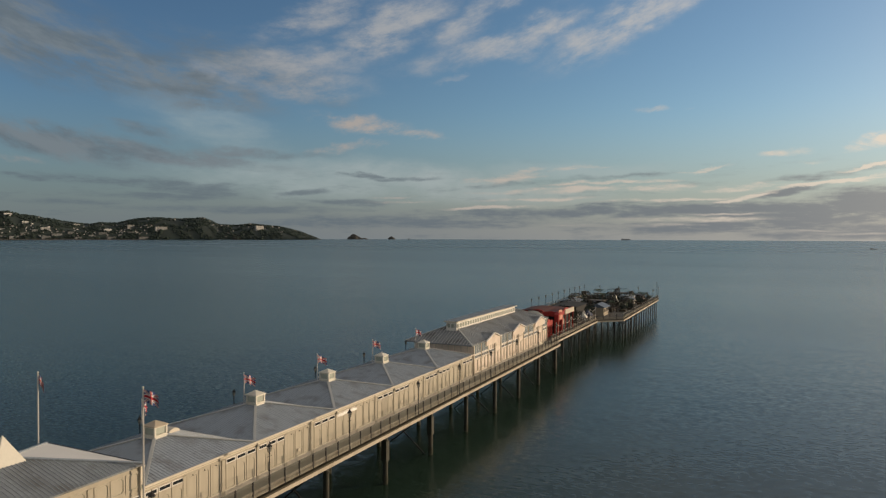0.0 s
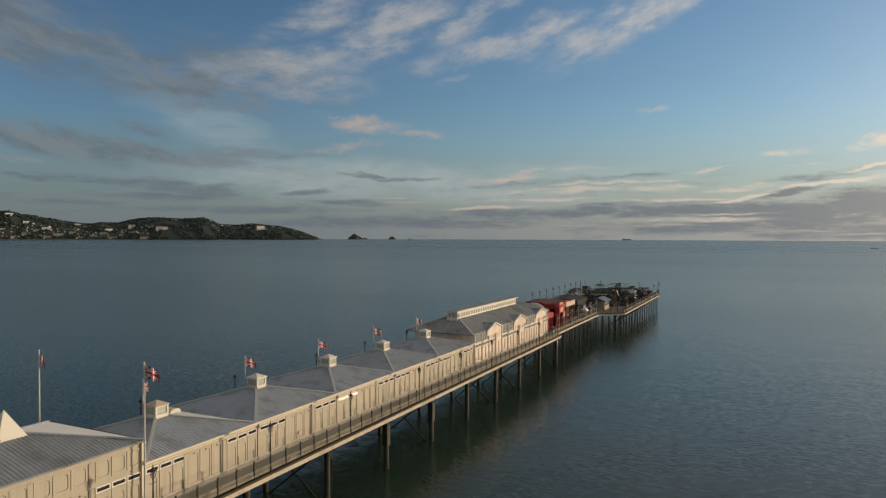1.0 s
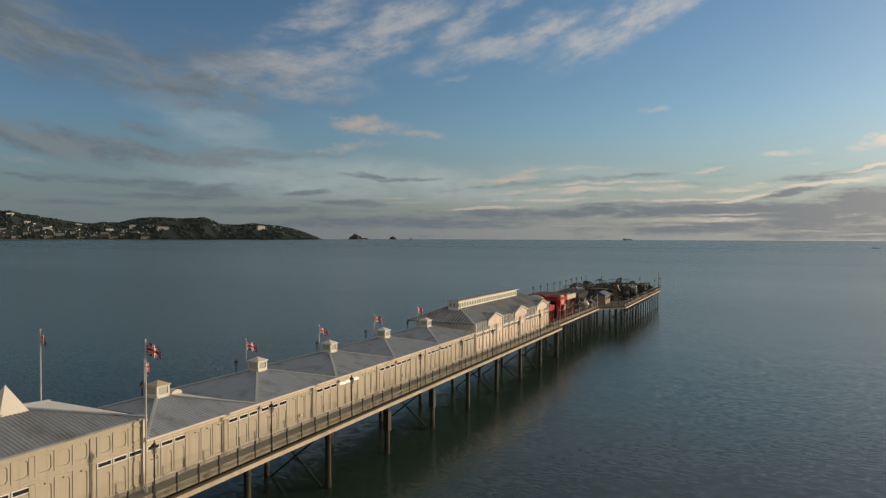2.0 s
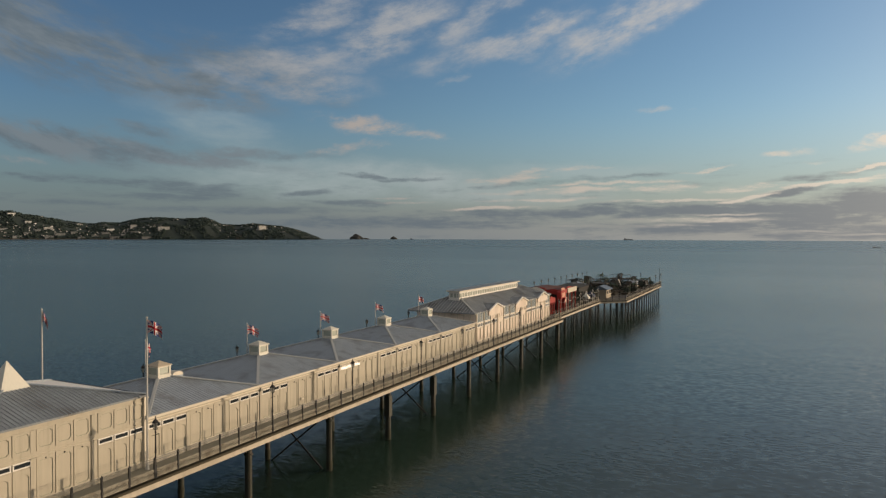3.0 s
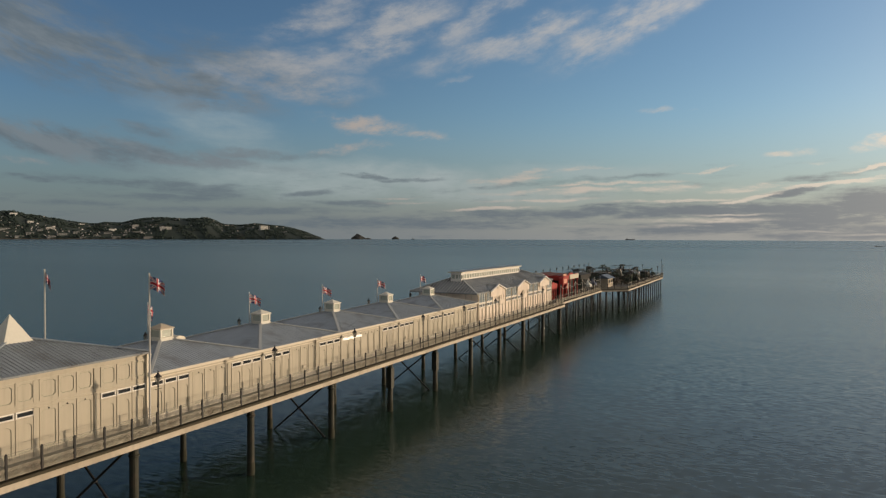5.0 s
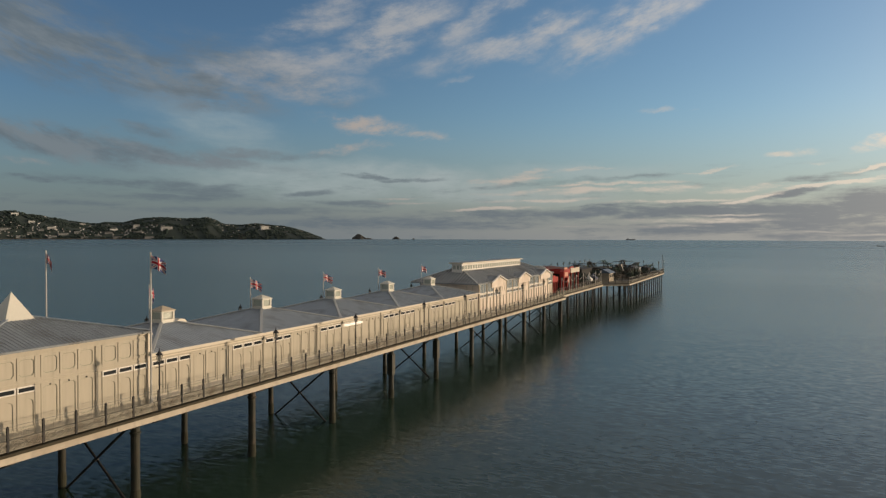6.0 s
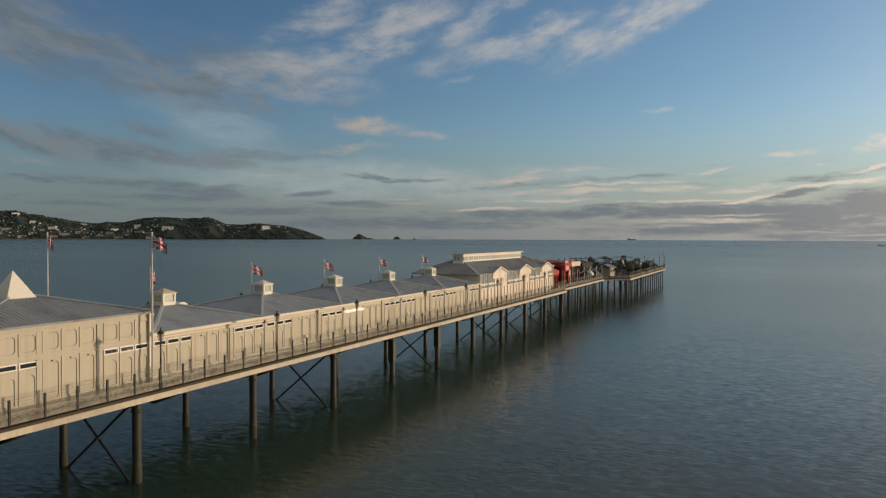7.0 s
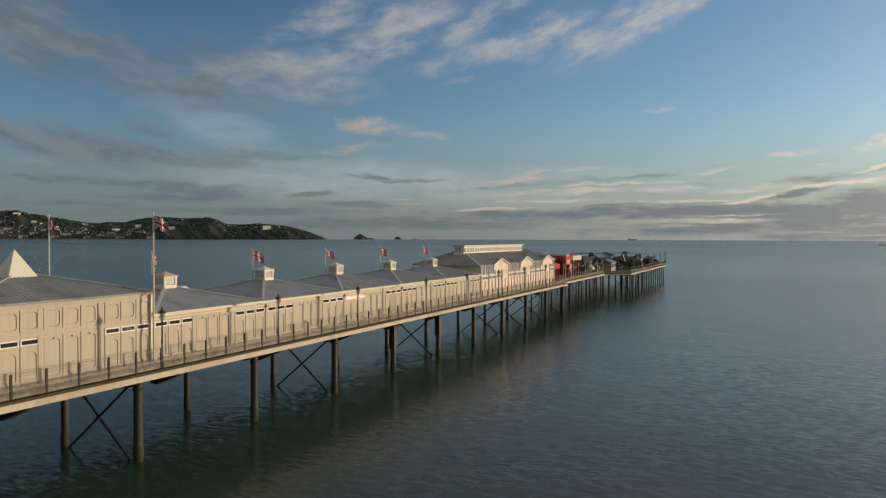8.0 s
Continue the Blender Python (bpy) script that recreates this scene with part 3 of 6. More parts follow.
HEAD_N, HEAD_F, HEAD_E = 4.6, -17.0, 199.0

# deck and its pale edge boards
bm = B()
slab(bm, [(1.3, 5, FLOOR), (1.3, END1, FLOOR), (-12.8, END1, FLOOR), (-12.8, 5, FLOOR)], 0.14)
slab(bm, [(-0.1, END1, DECK_Z), (-0.1, END2, DECK_Z), (-12.8, END2, DECK_Z), (-12.8, END1, DECK_Z)], 0.14)
slab(bm, [(-0.1, END2, DECK_Z), (HEAD_N, END2 + 4.5, DECK_Z), (HEAD_N, HEAD_E, DECK_Z), (HEAD_F, HEAD_E, DECK_Z), (HEAD_F, END2 + 4.5, DECK_Z), (-12.8, END2, DECK_Z)], 0.14)
bm.faces.ensure_lookup_table()
for f in bm.faces:
    f.material_index = 1 if f.calc_center_median().y > END1 + 1 else 0
deck = solid("pier_deck", bm, [DECK, HEADDECK], "weathered grey plank deck of a seaside pier", "pier deck", "structure")


def fascia_run(p0, p1, step, mat=FASCIA):
    """Edge boards end to end along the deck, each with a moulded lip and a cover strip."""
    p0, p1 = Vector(p0), Vector(p1)
    n = max(1, round((p1 - p0).length / step))
    d = (p1 - p0) / n
    out = Vector((d.y, -d.x, 0)).normalized()
    for i in range(n):
        a, b = p0 + d * (i + 0.0008), p0 + d * (i + 0.9992)
        bm = B()
        bar(bm, a + Vector((0, 0, -0.25)), b + Vector((0, 0, -0.25)), 0.07, 0.4)
        bar(bm, a + out * 0.03 + Vector((0, 0, -0.165)), b + out * 0.03 + Vector((0, 0, -0.165)), 0.11, 0.07)
        bar(bm, a + out * 0.035 + Vector((0, 0, -0.27)), b + out * 0.035 + Vector((0, 0, -0.27)), 0.03, 0.03)
        bar(bm, a + out * 0.045 + Vector((0, 0, -0.44)), b + out * 0.045 + Vector((0, 0, -0.44)), 0.05, 0.05)
        bar(bm, b + out * 0.05 + Vector((0, 0, -0.42)), b + out * 0.05 + Vector((0, 0, -0.08)), 0.03, 0.12)
        part("edge_board", bm, mat, deck)
        bm = B()
        bar(bm, a - out * 0.02 + Vector((0, 0, -0.061)), b - out * 0.02 + Vector((0, 0, -0.061)), 0.3, 0.13)
        bar(bm, a - out * 0.155 + Vector((0, 0, -0.166)), b - out * 0.155 + Vector((0, 0, -0.166)), 0.24, 0.34)
        part("edge_plank", bm, EDGE, deck, "brown mossy plank along the deck's edge")


fascia_run((1.34, 5, DECK_Z), (1.34, END1, DECK_Z), 9.14)
fascia_run((1.34, END1, DECK_Z), (-0.06, END1 + 0.04, DECK_Z), 2)
fascia_run((-0.06, END1 + 0.1, DECK_Z), (-0.06, END2, DECK_Z), 8)
fascia_run((-0.06, END2, DECK_Z), (HEAD_N + 0.04, END2 + 4.5, DECK_Z), 9)
fascia_run((HEAD_N + 0.04, END2 + 4.5, DECK_Z), (HEAD_N + 0.04, HEAD_E, DECK_Z), 9)
fascia_run((HEAD_N, HEAD_E + 0.04, DECK_Z), (HEAD_F, HEAD_E + 0.04, DECK_Z), 11)
fascia_run((-12.84, END2, DECK_Z), (-12.84, 5, DECK_Z), 10)

# beams under the deck
for x in (0.9, -2.0, -5.03, -8.2, -11.6):
    bm = B()
    box(bm, x - 0.14, x + 0.14, 5, END1 - 0.1, DECK_Z - 0.5, FLOOR - 0.145)
    part("joist", bm, BEAM, deck)
for x in (-0.9, -5.0, -9.0, -12.2):
    bm = B()
    box(bm, x - 0.12, x + 0.12, END1, HEAD_E - 0.5, DECK_Z - 0.4, DECK_Z - 0.145)
    part("joist", bm, BEAM, deck)
for x in (4.3, 2.0, -15.5):
    bm = B()
    box(bm, x - 0.12, x + 0.12, END2 + 4.4, HEAD_E - 0.5, DECK_Z - 0.4, DECK_Z - 0.145)
    part("joist", bm, BEAM, deck)


def cross_beam(y):
    bm = B()
    for x0, x1, d0, d1 in ((1.2, 0.4, 0.6, 0.85), (0.4, -5.6, 0.85, 0.98), (-5.6, -9.8, 0.98, 0.46), (-9.8, -12.6, 0.46, 0.45)):
        v = [bm.verts.new((x, yy, z)) for yy in (y - 0.13, y + 0.13) for x, z in ((x0, DECK_Z - 0.43), (x1, DECK_Z - 0.43), (x1, DECK_Z - d1), (x0, DECK_Z - d0))]
        for f in ((0, 1, 2, 3), (7, 6, 5, 4), (0, 4, 5, 1), (1, 5, 6, 2), (2, 6, 7, 3), (3, 7, 4, 0)):
            bm.faces.new([v[i] for i in f])
    part("cross_beam", bm, BEAM, deck)


# ---- piles ----
def pile(r, top, mat=PILE):
    t = thing("pile", (0, 0, 0), "rusty dark iron pile standing in the sea under the deck", "pile", "piles of the pier")
    bm = B()
    turned(bm, [(r, -2.0), (r, top - 0.5), (r * 1.25, top - 0.45), (r * 1.25, top - 0.38), (r, top - 0.34), (r, top - 0.1), (r * 1.18, top - 0.07), (r * 1.18, top)], 14)
    part("shaft", bm, mat, t)
    bm = B()
    rows = [(r * (1.08 + 0.07 * math.sin(7 * k)), -1.9 + 0.24 * k) for k in range(11)]
    turned(bm, rows + [(r * 1.01, 0.85)], 14)
    part("weed_crust", bm, WEED, t, "dark weed and barnacle crust")
    return t


def brace(x0, x1, y, z0, z1, r=0.075):
    t = thing("cross_brace", (0, y, z0), "dark iron diagonal cross brace between two piles", "brace", "braces of the pier")
    for s, (a, b) in enumerate(((z0, z1), (z1, z0))):
        bm = B()
        tube(bm, (x0, 0.05 - 0.13 * s, a - z0), (x1, 0.05 - 0.13 * s, b - z0), r, seg=6)
        part("rod", bm, IRON, t)
    bm = B()
    tube(bm, ((x0 + x1) / 2, -0.16, (z1 - z0) / 2), ((x0 + x1) / 2, 0.12, (z1 - z0) / 2), 0.095, seg=10)
    part("boss", bm, IRON, t)


PILE_Y = [16.15 + 9.14 * i for i in range(11)]
stout, slim, thin = pile(0.24, DECK_Z - 0.47), pile(0.21, DECK_Z - 0.47), pile(0.13, DECK_Z - 0.4, IRON)
first = {0: stout, 1: slim, 2: thin}
used = set()


def put_pile(k, x, y):
    if k not in used:
        used.add(k)
        first[k].matrix_basis = pose(x, y, 0)
        return first[k]
    return copy_thing(first[k], pose(x, y, 0))


for i, y in enumerate(PILE_Y):
    p = put_pile(0, 1.02, y)
    put_pile(1, -5.15, y)
    cross_beam(y)
    if i in (4, 5):
        bm = B()
        box(bm, -0.27, 0.27, -0.27, 0.27, DECK_Z - 2.7, DECK_Z - 0.86)
        part("sleeve", bm, PILE, p, "square iron sleeve round the pile's upper part")
    if i % 2 == 1 or i > 7:
        brace(0.4, -4.75, y, -0.1, DECK_Z - 0.75)
for i in range(10):
    bm = B()
    y = 29.0 - 9.14 + 9.14 * i
    rows = [[bm.verts.new((x, yy, z)) for yy, z in ((y - 0.3, FLOOR - 0.14), (y - 0.22, zb), (y + 0.22, zb), (y + 0.3, FLOOR - 0.14))] for x, zb in ((0.3, 4.05), (-0.5, 3.72), (-1.7, 3.25), (-2.1, 3.3), (-2.9, 4.1))]
    for a, b in zip(rows, rows[1:]):
        for q in range(4):
            bm.faces.new((a[q], a[(q + 1) % 4], b[(q + 1) % 4], b[q]))
    bm.faces.new(rows[0])
    bm.faces.new(rows[-1][::-1])
    part("hanging_bracket", bm, BEAM, deck, "dark tapered timber bracket under the deck")
for i, y in enumerate((112.5, 118.5, 124.5, 130.5, 136.5, 142.3)):
    for x in (-0.75, -6.0):
        put_pile(2, x, y)
    cross = B()
    box(cross, -12.5, -0.3, y - 0.12, y + 0.12, DECK_Z - 0.7, DECK_Z - 0.405)
    part("cross_beam", cross, BEAM, deck)
    brace(-0.75, -6.0, y, 0.6, DECK_Z - 0.7, 0.035)
for i in range(8):
    y = 148.6 + 7.1 * i
    for x in (HEAD_N - 0.4, -0.4, -3.4, -6.4, -16.2):
        put_pile(2, x, y)
    cross = B()
    box(cross, HEAD_F + 0.4, HEAD_N - 0.2, y - 0.12, y + 0.12, DECK_Z - 0.7, DECK_Z - 0.405)
    part("cross_beam", cross, BEAM, deck)
    brace(HEAD_N - 0.4, -0.4, y, 0.8, DECK_Z - 0.7, 0.05)
    if i < 7:
        put_pile(2, HEAD_N - 0.4, y + 3.55)
        bm = B()
        tube(bm, (HEAD_N - 0.4, y + 0.2, 3.3), (HEAD_N - 0.4, y + 6.9, 3.3), 0.04, seg=6)
        solid("tie_rod", bm, IRON, "thin dark iron tie rod between piles", "tie rod", group="tie rods")
for x in (2.7, 0.3):
    put_pile(2, x, 145.6 + (x - 0.3) * 0.8)

# ---- wall pieces shared by the halls ----
def arch_outline(w, z0, z1):
    r = w * 0.5
    pts = [(0.0, z0), (w, z0), (w, z1 - r * 0.75)]
    for k in range(1, 8):
        a = math.pi * k / 8
        pts.append((r + r * math.cos(a), z1 - r * 0.75 + r * 0.75 * math.sin(a)))
    return pts + [(0.0, z1 - r * 0.75)]


def cut_outline(w, z0, z1, c):
    return [(0, z0 + c), (c * 0.6, z0 + c * 0.6), (c, z0), (w - c, z0), (w - c * 0.6, z0 + c * 0.6), (w, z0 + c), (w, z1 - c), (w - c * 0.6, z1 - c * 0.6), (w - c, z1), (c, z1), (c * 0.6, z1 - c * 0.6), (0, z1 - c)]


def sunk_board(y0, y1, z0, z1, outline, depth=0.038):
    """A wall board from y0 to y1 and z0 to z1, depth proud of the wall, with a panel of the given outline sunk into it."""
    bm = B()
    cy, cz = sum(p[0] for p in outline) / len(outline), sum(p[1] for p in outline) / len(outline)

    def edge(p):
        dy, dz = p[0] - cy, p[1] - cz
        k = min(((y1 if dy > 0 else y0) - cy) / dy if abs(dy) > 1e-6 else 1e9, ((z1 if dz > 0 else z0) - cz) / dz if abs(dz) > 1e-6 else 1e9)
        return cy + dy * k, cz + dz * k

    rim = [edge(p) for p in outline]
    inner = [bm.verts.new((depth, y, z)) for y, z in outline]
    sunk = [bm.verts.new((0, y, z)) for y, z in outline]
    outer = [bm.verts.new((depth, y, z)) for y, z in rim]
    corners = [(y0, z0), (y1, z0), (y1, z1), (y0, z1)]
    cv = [bm.verts.new((depth, y, z)) for y, z in corners]
    n = len(outline)
    loop = []
    for i in range(n):
        j = (i + 1) % n
        bm.faces.new((inner[i], inner[j], sunk[j], sunk[i]))
        # a corner of the board that lies between the two rim points
        between = [k for k, (y, z) in enumerate(corners) if min(abs(rim[i][0] - y), abs(rim[i][1] - z)) < 1e-6 and min(abs(rim[j][0] - y), abs(rim[j][1] - z)) < 1e-6 and abs(rim[i][0] - rim[j][0]) > 1e-6 and abs(rim[i][1] - rim[j][1]) > 1e-6]
        bm.faces.new([inner[i], outer[i]] + [cv[k] for k in between[:1]] + [outer[j], inner[j]])
        loop += [outer[i]] + [cv[k] for k in between[:1]]
    # a narrow sage bead round the sunk field
    half_w, half_h = max(abs(p[0] - cy) for p in outline), max(abs(p[1] - cz) for p in outline)
    ring = [[bm.verts.new((x, cy + (y - cy) * (1 - g / half_w), cz + (z - cz) * (1 - g / half_h))) for y, z in outline] for x, g in ((0.014, 0.001), (0.014, 0.022), (0.0, 0.026))]
    for a, b in zip(ring, ring[1:]):
        for i in range(n):
            bm.faces.new((a[i], a[(i + 1) % n], b[(i + 1) % n], b[i])).material_index = 1
    back = [bm.verts.new((0, v.co.y, v.co.z)) for v in loop]
    for i in range(len(loop)):
        j = (i + 1) % len(loop)
        bm.faces.new((loop[i], back[i], back[j], loop[j]))
    return bm


def shifted(outline, dy):
    return [(y + dy, z) for y, z in outline]


PANEL_ARCH = mesh_of("arched_panel", sunk_board(0, 0.96, -SINK, 1.88, shifted(arch_outline(0.7, 0.2, 1.64), 0.12)), CREAM, SAGE)
PANEL_TALL = mesh_of("tall_panel", sunk_board(0, 0.96, -SINK, 2.3, shifted(cut_outline(0.76, 0.2, 2.1, 0.09), 0.1)), CREAM, SAGE)
PANEL_HIGH = mesh_of("square_panel", sunk_board(0, 0.96, 2.62, 3.74, shifted(cut_outline(0.76, 2.76, 3.62, 0.11), 0.1)), CREAM, SAGE)
bm = B()
for a, b, c, d in ((0, 0.94, 0, 0.06), (0, 0.94, 0.27, 0.33), (0, 0.06, 0.06, 0.27), (0.88, 0.94, 0.06, 0.27)):
    box(bm, 0.0, 0.06, a, b, c, d)
WIN_FRAME = mesh_of("window_frame", bm, WHITE)


def pane_mesh(mat):
    bm = B()
    box(bm, 0.0, 0.02, 0.06, 0.88, 0.06, 0.27)
    return mesh_of("pane", bm, mat)


PANE, PANE_GLINT = pane_mesh(GLASS), pane_mesh(GLINT_GLASS)
bm = B()
box(bm, 0, 0.07, -0.14, 0.14, -SINK, 2.26)
box(bm, 0, 0.085, -0.155, 0.155, -SINK, 0.18)
box(bm, 0, 0.09, -0.16, 0.16, 2.26, 2.31)
PILASTER = mesh_of("pilaster", bm, CREAM)
bm = B()
box(bm, 0, 0.06, -0.14, 0.14, 2.62, 3.74)
PILASTER_HIGH = mesh_of("pilaster", bm, CREAM)
bm = B()
box(bm, 0, 0.1, -0.1, 0.1, -SINK, 2.27)
CAPPED = mesh_of("capped_post", bm, CREAM)
bm = B()
v = [bm.verts.new(p) for p in ((0, -0.17, 2.27), (0.22, -0.17, 2.27), (0.22, 0.17, 2.27), (0, 0.17, 2.27), (0, 0, 2.5), (0.1, 0, 2.5))]
for f in ((0, 1, 2, 3), (1, 0, 4, 5), (3, 2, 5, 4), (2, 1, 5), (0, 3, 4)):
    bm.faces.new([v[i] for i in f])
HOOD = mesh_of("post_hood", bm, GROOVE)
bm = B()
tube(bm, (0.06, 0.0, 0.05), (0.06, 0.0, 2.66), 0.045, seg=8)
for z in (0.7, 1.7, 2.45):
    tube(bm, (0.06, 0, z), (0.06, 0, z + 0.06), 0.058, seg=8)
DOWNPIPE = mesh_of("downpipe", bm, MOULD)
bm = B()
box(bm, 0.0, 0.015, -0.03, 0.03, -0.04, 0.04)
box(bm, 0.015, 0.06, -0.025, 0.025, -0.03, 0.015)
WALL_LIGHT = mesh_of("wall_light", bm, IRON)


def wall_pattern(wall, length, pipe=True):
    """One bay of wall in three fields between pilasters: arched panels under narrow windows, tall panels, arched panels again."""
    for y0 in (0.29, 7.06):
        for k in range(3):
            y = y0 + 1.025 * k
            part("arched_panel", PANEL_ARCH, None, wall, at=(0, y, 0))
            w = part("window", WIN_FRAME, None, wall, "narrow white-framed window", at=(0, y, 1.94))
            part("pane", PANE, None, w)
    for k in range(3):
        y = 3.56 + 1.025 * k
        part("tall_panel", PANEL_TALL, None, wall, at=(0, y, 0))
        part("wall_light", WALL_LIGHT, None, wall, "small dark wall light", at=(0.038, y + 0.48, 2.16))
    for y in (3.37, 6.78):
        part("pilaster", PILASTER, None, wall, at=(0, y, 0))
    if pipe:
        post = part("capped_post", CAPPED, None, wall, at=(0, 0.14, 0))
        part("post_hood", HOOD, None, post, "small dark hood over the post")
        part("downpipe", DOWNPIPE, None, wall, "cream painted downpipe", at=(0.0, 6.56, 0))


def hip_roof(parent, x0, x1, y0, y1, z, apex, mat, gap, bmat=BATTEN, capmat=HIPCAP, end=None):
    """A four-sided roof to one point, with a batten along every joint of its sheets and a capping on each hip."""
    c = [Vector((x0, y0, z)), Vector((x0, y1, z)), Vector((x1, y1, z)), Vector((x1, y0, z))]
    apex = Vector(apex)
    bm = B()
    top = [bm.verts.new(p) for p in c]
    low = [bm.verts.new(p - Vector((0, 0, 0.1))) for p in c]
    a = bm.verts.new(apex)
    for i in range(4):
        bm.faces.new((top[i], top[(i + 1) % 4], a))
        bm.faces.new((low[i], low[(i + 1) % 4], top[(i + 1) % 4], top[i]))
    bm.faces.new(low[::-1])
    roof = part("roof", bm, mat, parent)
    for i in range(4):
        p, q = c[i], c[(i + 1) % 4]
        if end and i == 1:
            # a smooth painted sheet over the far slope, in place of battens
            sheet = B()
            lift = Vector((0, 0, 0.03))
            sheet.faces.new([sheet.verts.new(v + lift) for v in (p, q, apex)])
            sheet.faces.new([sheet.verts.new(v + lift * 0.2) for v in (apex, q, p)])
            part("end_sheet", sheet, end, roof, "smooth pale sheet over the end slope")
            part("hip_capping", bar(B(), p + Vector((0, 0, 0.06)), p.lerp(apex, 0.98) + Vector((0, 0, 0.05)), 0.2, 0.07), capmat, roof)
            continue
        run = (q - p).length
        n = int(run / gap)
        for k in range(1, n):
            s = k / n
            foot = p.lerp(q, s)
            # up the slope to the hip it meets
            along = (q - p) / run
            d = (apex - p).dot(along)
            t = s * run
            f = t / d if t < d else (run - t) / (run - d)
            tip = p.lerp(apex, f) if t < d else q.lerp(apex, f)
            if (tip - foot).length < 0.25:
                continue
            bm = B()
            bar(bm, foot + Vector((0, 0, 0.005)), foot.lerp(tip, 0.985) + Vector((0, 0, 0.005)), 0.04, 0.04)
            part("batten", bm, bmat, roof)
        bm = B()
        bar(bm, p + Vector((0, 0, 0.06)), p.lerp(apex, 0.98) + Vector((0, 0, 0.05)), 0.2, 0.07)
        part("hip_capping", bm, capmat, roof)
    return roof


def lantern(parent, x, y, z):
    """A small square roof lantern: plinth, glazed sides in frames, moulded cornice and a low pointed cap."""
    bm = B()
    box(bm, -0.64, 0.64, -0.64, 0.64, -0.5, 0.28)
    box(bm, -0.59, 0.59, -0.59, 0.59, 0.28, 0.34)
    for sx in (-1, 1):
        for sy in (-1, 1):
            box(bm, sx * 0.54 - 0.08, sx * 0.54 + 0.08, sy * 0.54 - 0.08, sy * 0.54 + 0.08, 0.34, 0.86)
    box(bm, -0.63, 0.63, -0.63, 0.63, 0.86, 0.94)
    ob = part("roof_lantern", bm, LANTERN, parent, "cream glazed roof lantern", at=(x, y, z + 0.08))
    ob.scale = (0.88, 0.88, 0.94)
    bm = B()
    box(bm, -0.7, 0.7, -0.7, 0.7, 0.94, 1.0)
    v = [bm.verts.new(p) for p in ((-0.68, -0.68, 1.0), (0.68, -0.68, 1.0), (0.68, 0.68, 1.0), (-0.68, 0.68, 1.0), (0, 0, 1.32))]
    for i in range(4):
        bm.faces.new((v[i], v[(i + 1) % 4], v[4]))
    part("cap", bm, CAPTAN, ob, "low pointed cap")
    for k in range(4):
        bm = B()
        box(bm, -0.45, 0.45, 0.53, 0.55, 0.36, 0.84)
        g = part("pane", bm, FROST, ob)
        g.rotation_euler = (0, 0, radians(90 * k))
    return ob


def hall_wall(parent, y0, y1, height, paint=CREAM, trim=TRIM):
    """Near wall standing on the deck, with plinth, string course and cornice."""
    wall = part("near_wall", box(B(), -0.2, 0, y0, y1, -SINK, height), paint, parent)
    for name, d, z0, z1 in (("plinth", 0.05, -SINK, 0.14), ("string_course", 0.035, 2.4, 2.46), ("cornice", 0.07, height - 0.18, height - 0.1), ("cornice_lip", 0.12, height - 0.1, height)):
        part(name, box(B(), 0.001, d, y0, y1, z0, z1), trim, wall)
    return wall


def plain_wall(parent, name, x0, x1, y0, y1, z0, z1):
    return part(name, box(B(), x0, x1, y0, y1, z0 if z0 else -SINK, z1), CREAM, parent)


# ---- the low halls: five alike ----
DEPTH = WALL_N - WALL_F


def arcade_hall(y, start, hooded):
    """One bay: panelled near wall, far wall, hipped roof that begins at start, gutters and lantern."""
    hall = thing("arcade_hall", (WALL_N, y, DECK_Z), "cream panelled pier hall with a grey hipped roof", "hall", "row of pier halls")
    w = hall_wall(hall, 0, BAY, 2.74)
    wall_pattern(w, BAY, hooded)
    plain_wall(hall, "far_wall", -DEPTH, -DEPTH + 0.2, 0, BAY, 0, 2.74)
    hip_roof(hall, 0.28, -DEPTH - 0.28, start, BAY - 0.47, 2.79, (-DEPTH / 2, BAY / 2 - 0.2, 4.03), ROOF, 0.25)
    part("valley_gutter", box(B(), -DEPTH, 0.26, BAY - 0.6, BAY, 2.62, 2.72), TRIM, hall)
    part("gutter", box(B(), 0.28, 0.36, 0.01, BAY - 0.01, 2.67, 2.8), TRIM, hall)
    lantern(hall, -DEPTH / 2, BAY / 2 - 0.2, 3.72)
    return hall


halls = [arcade_hall(FIRST, 0.03, False), arcade_hall(FIRST + BAY, -0.43, True)]
halls += [copy_thing(halls[1], pose(WALL_N, FIRST + BAY * i, DECK_Z)) for i in range(2, 5)]
# the first lantern has a tan cap, the rest are painted pale
pale_cap = halls[1].children_recursive[[o.name.startswith("cap") and not o.name.startswith("capped") for o in halls[1].children_recursive].index(True)].data.copy()
pale_cap.materials[0] = LANTERN
for h in halls[1:]:
    for o in h.children_recursive:
        if o.name.startswith("cap") and not o.name.startswith("capped"):
            o.data = pale_cap
tagged(halls[2], "cream panelled pier hall with three tilted windows that catch the sun")
# three panes get the pale glass, which paints the sun's glint on them
glint_panes = [o for o in halls[2].children_recursive if o.name.startswith("pane") and o.data == PANE][:3]
for k, o in enumerate(glint_panes):
    o.data = PANE_GLINT
    o.rotation_euler = (0, radians(-12.5), radians(-9.5 + 0.6 * k))
    o.location = (0.055, -0.02, -0.03)

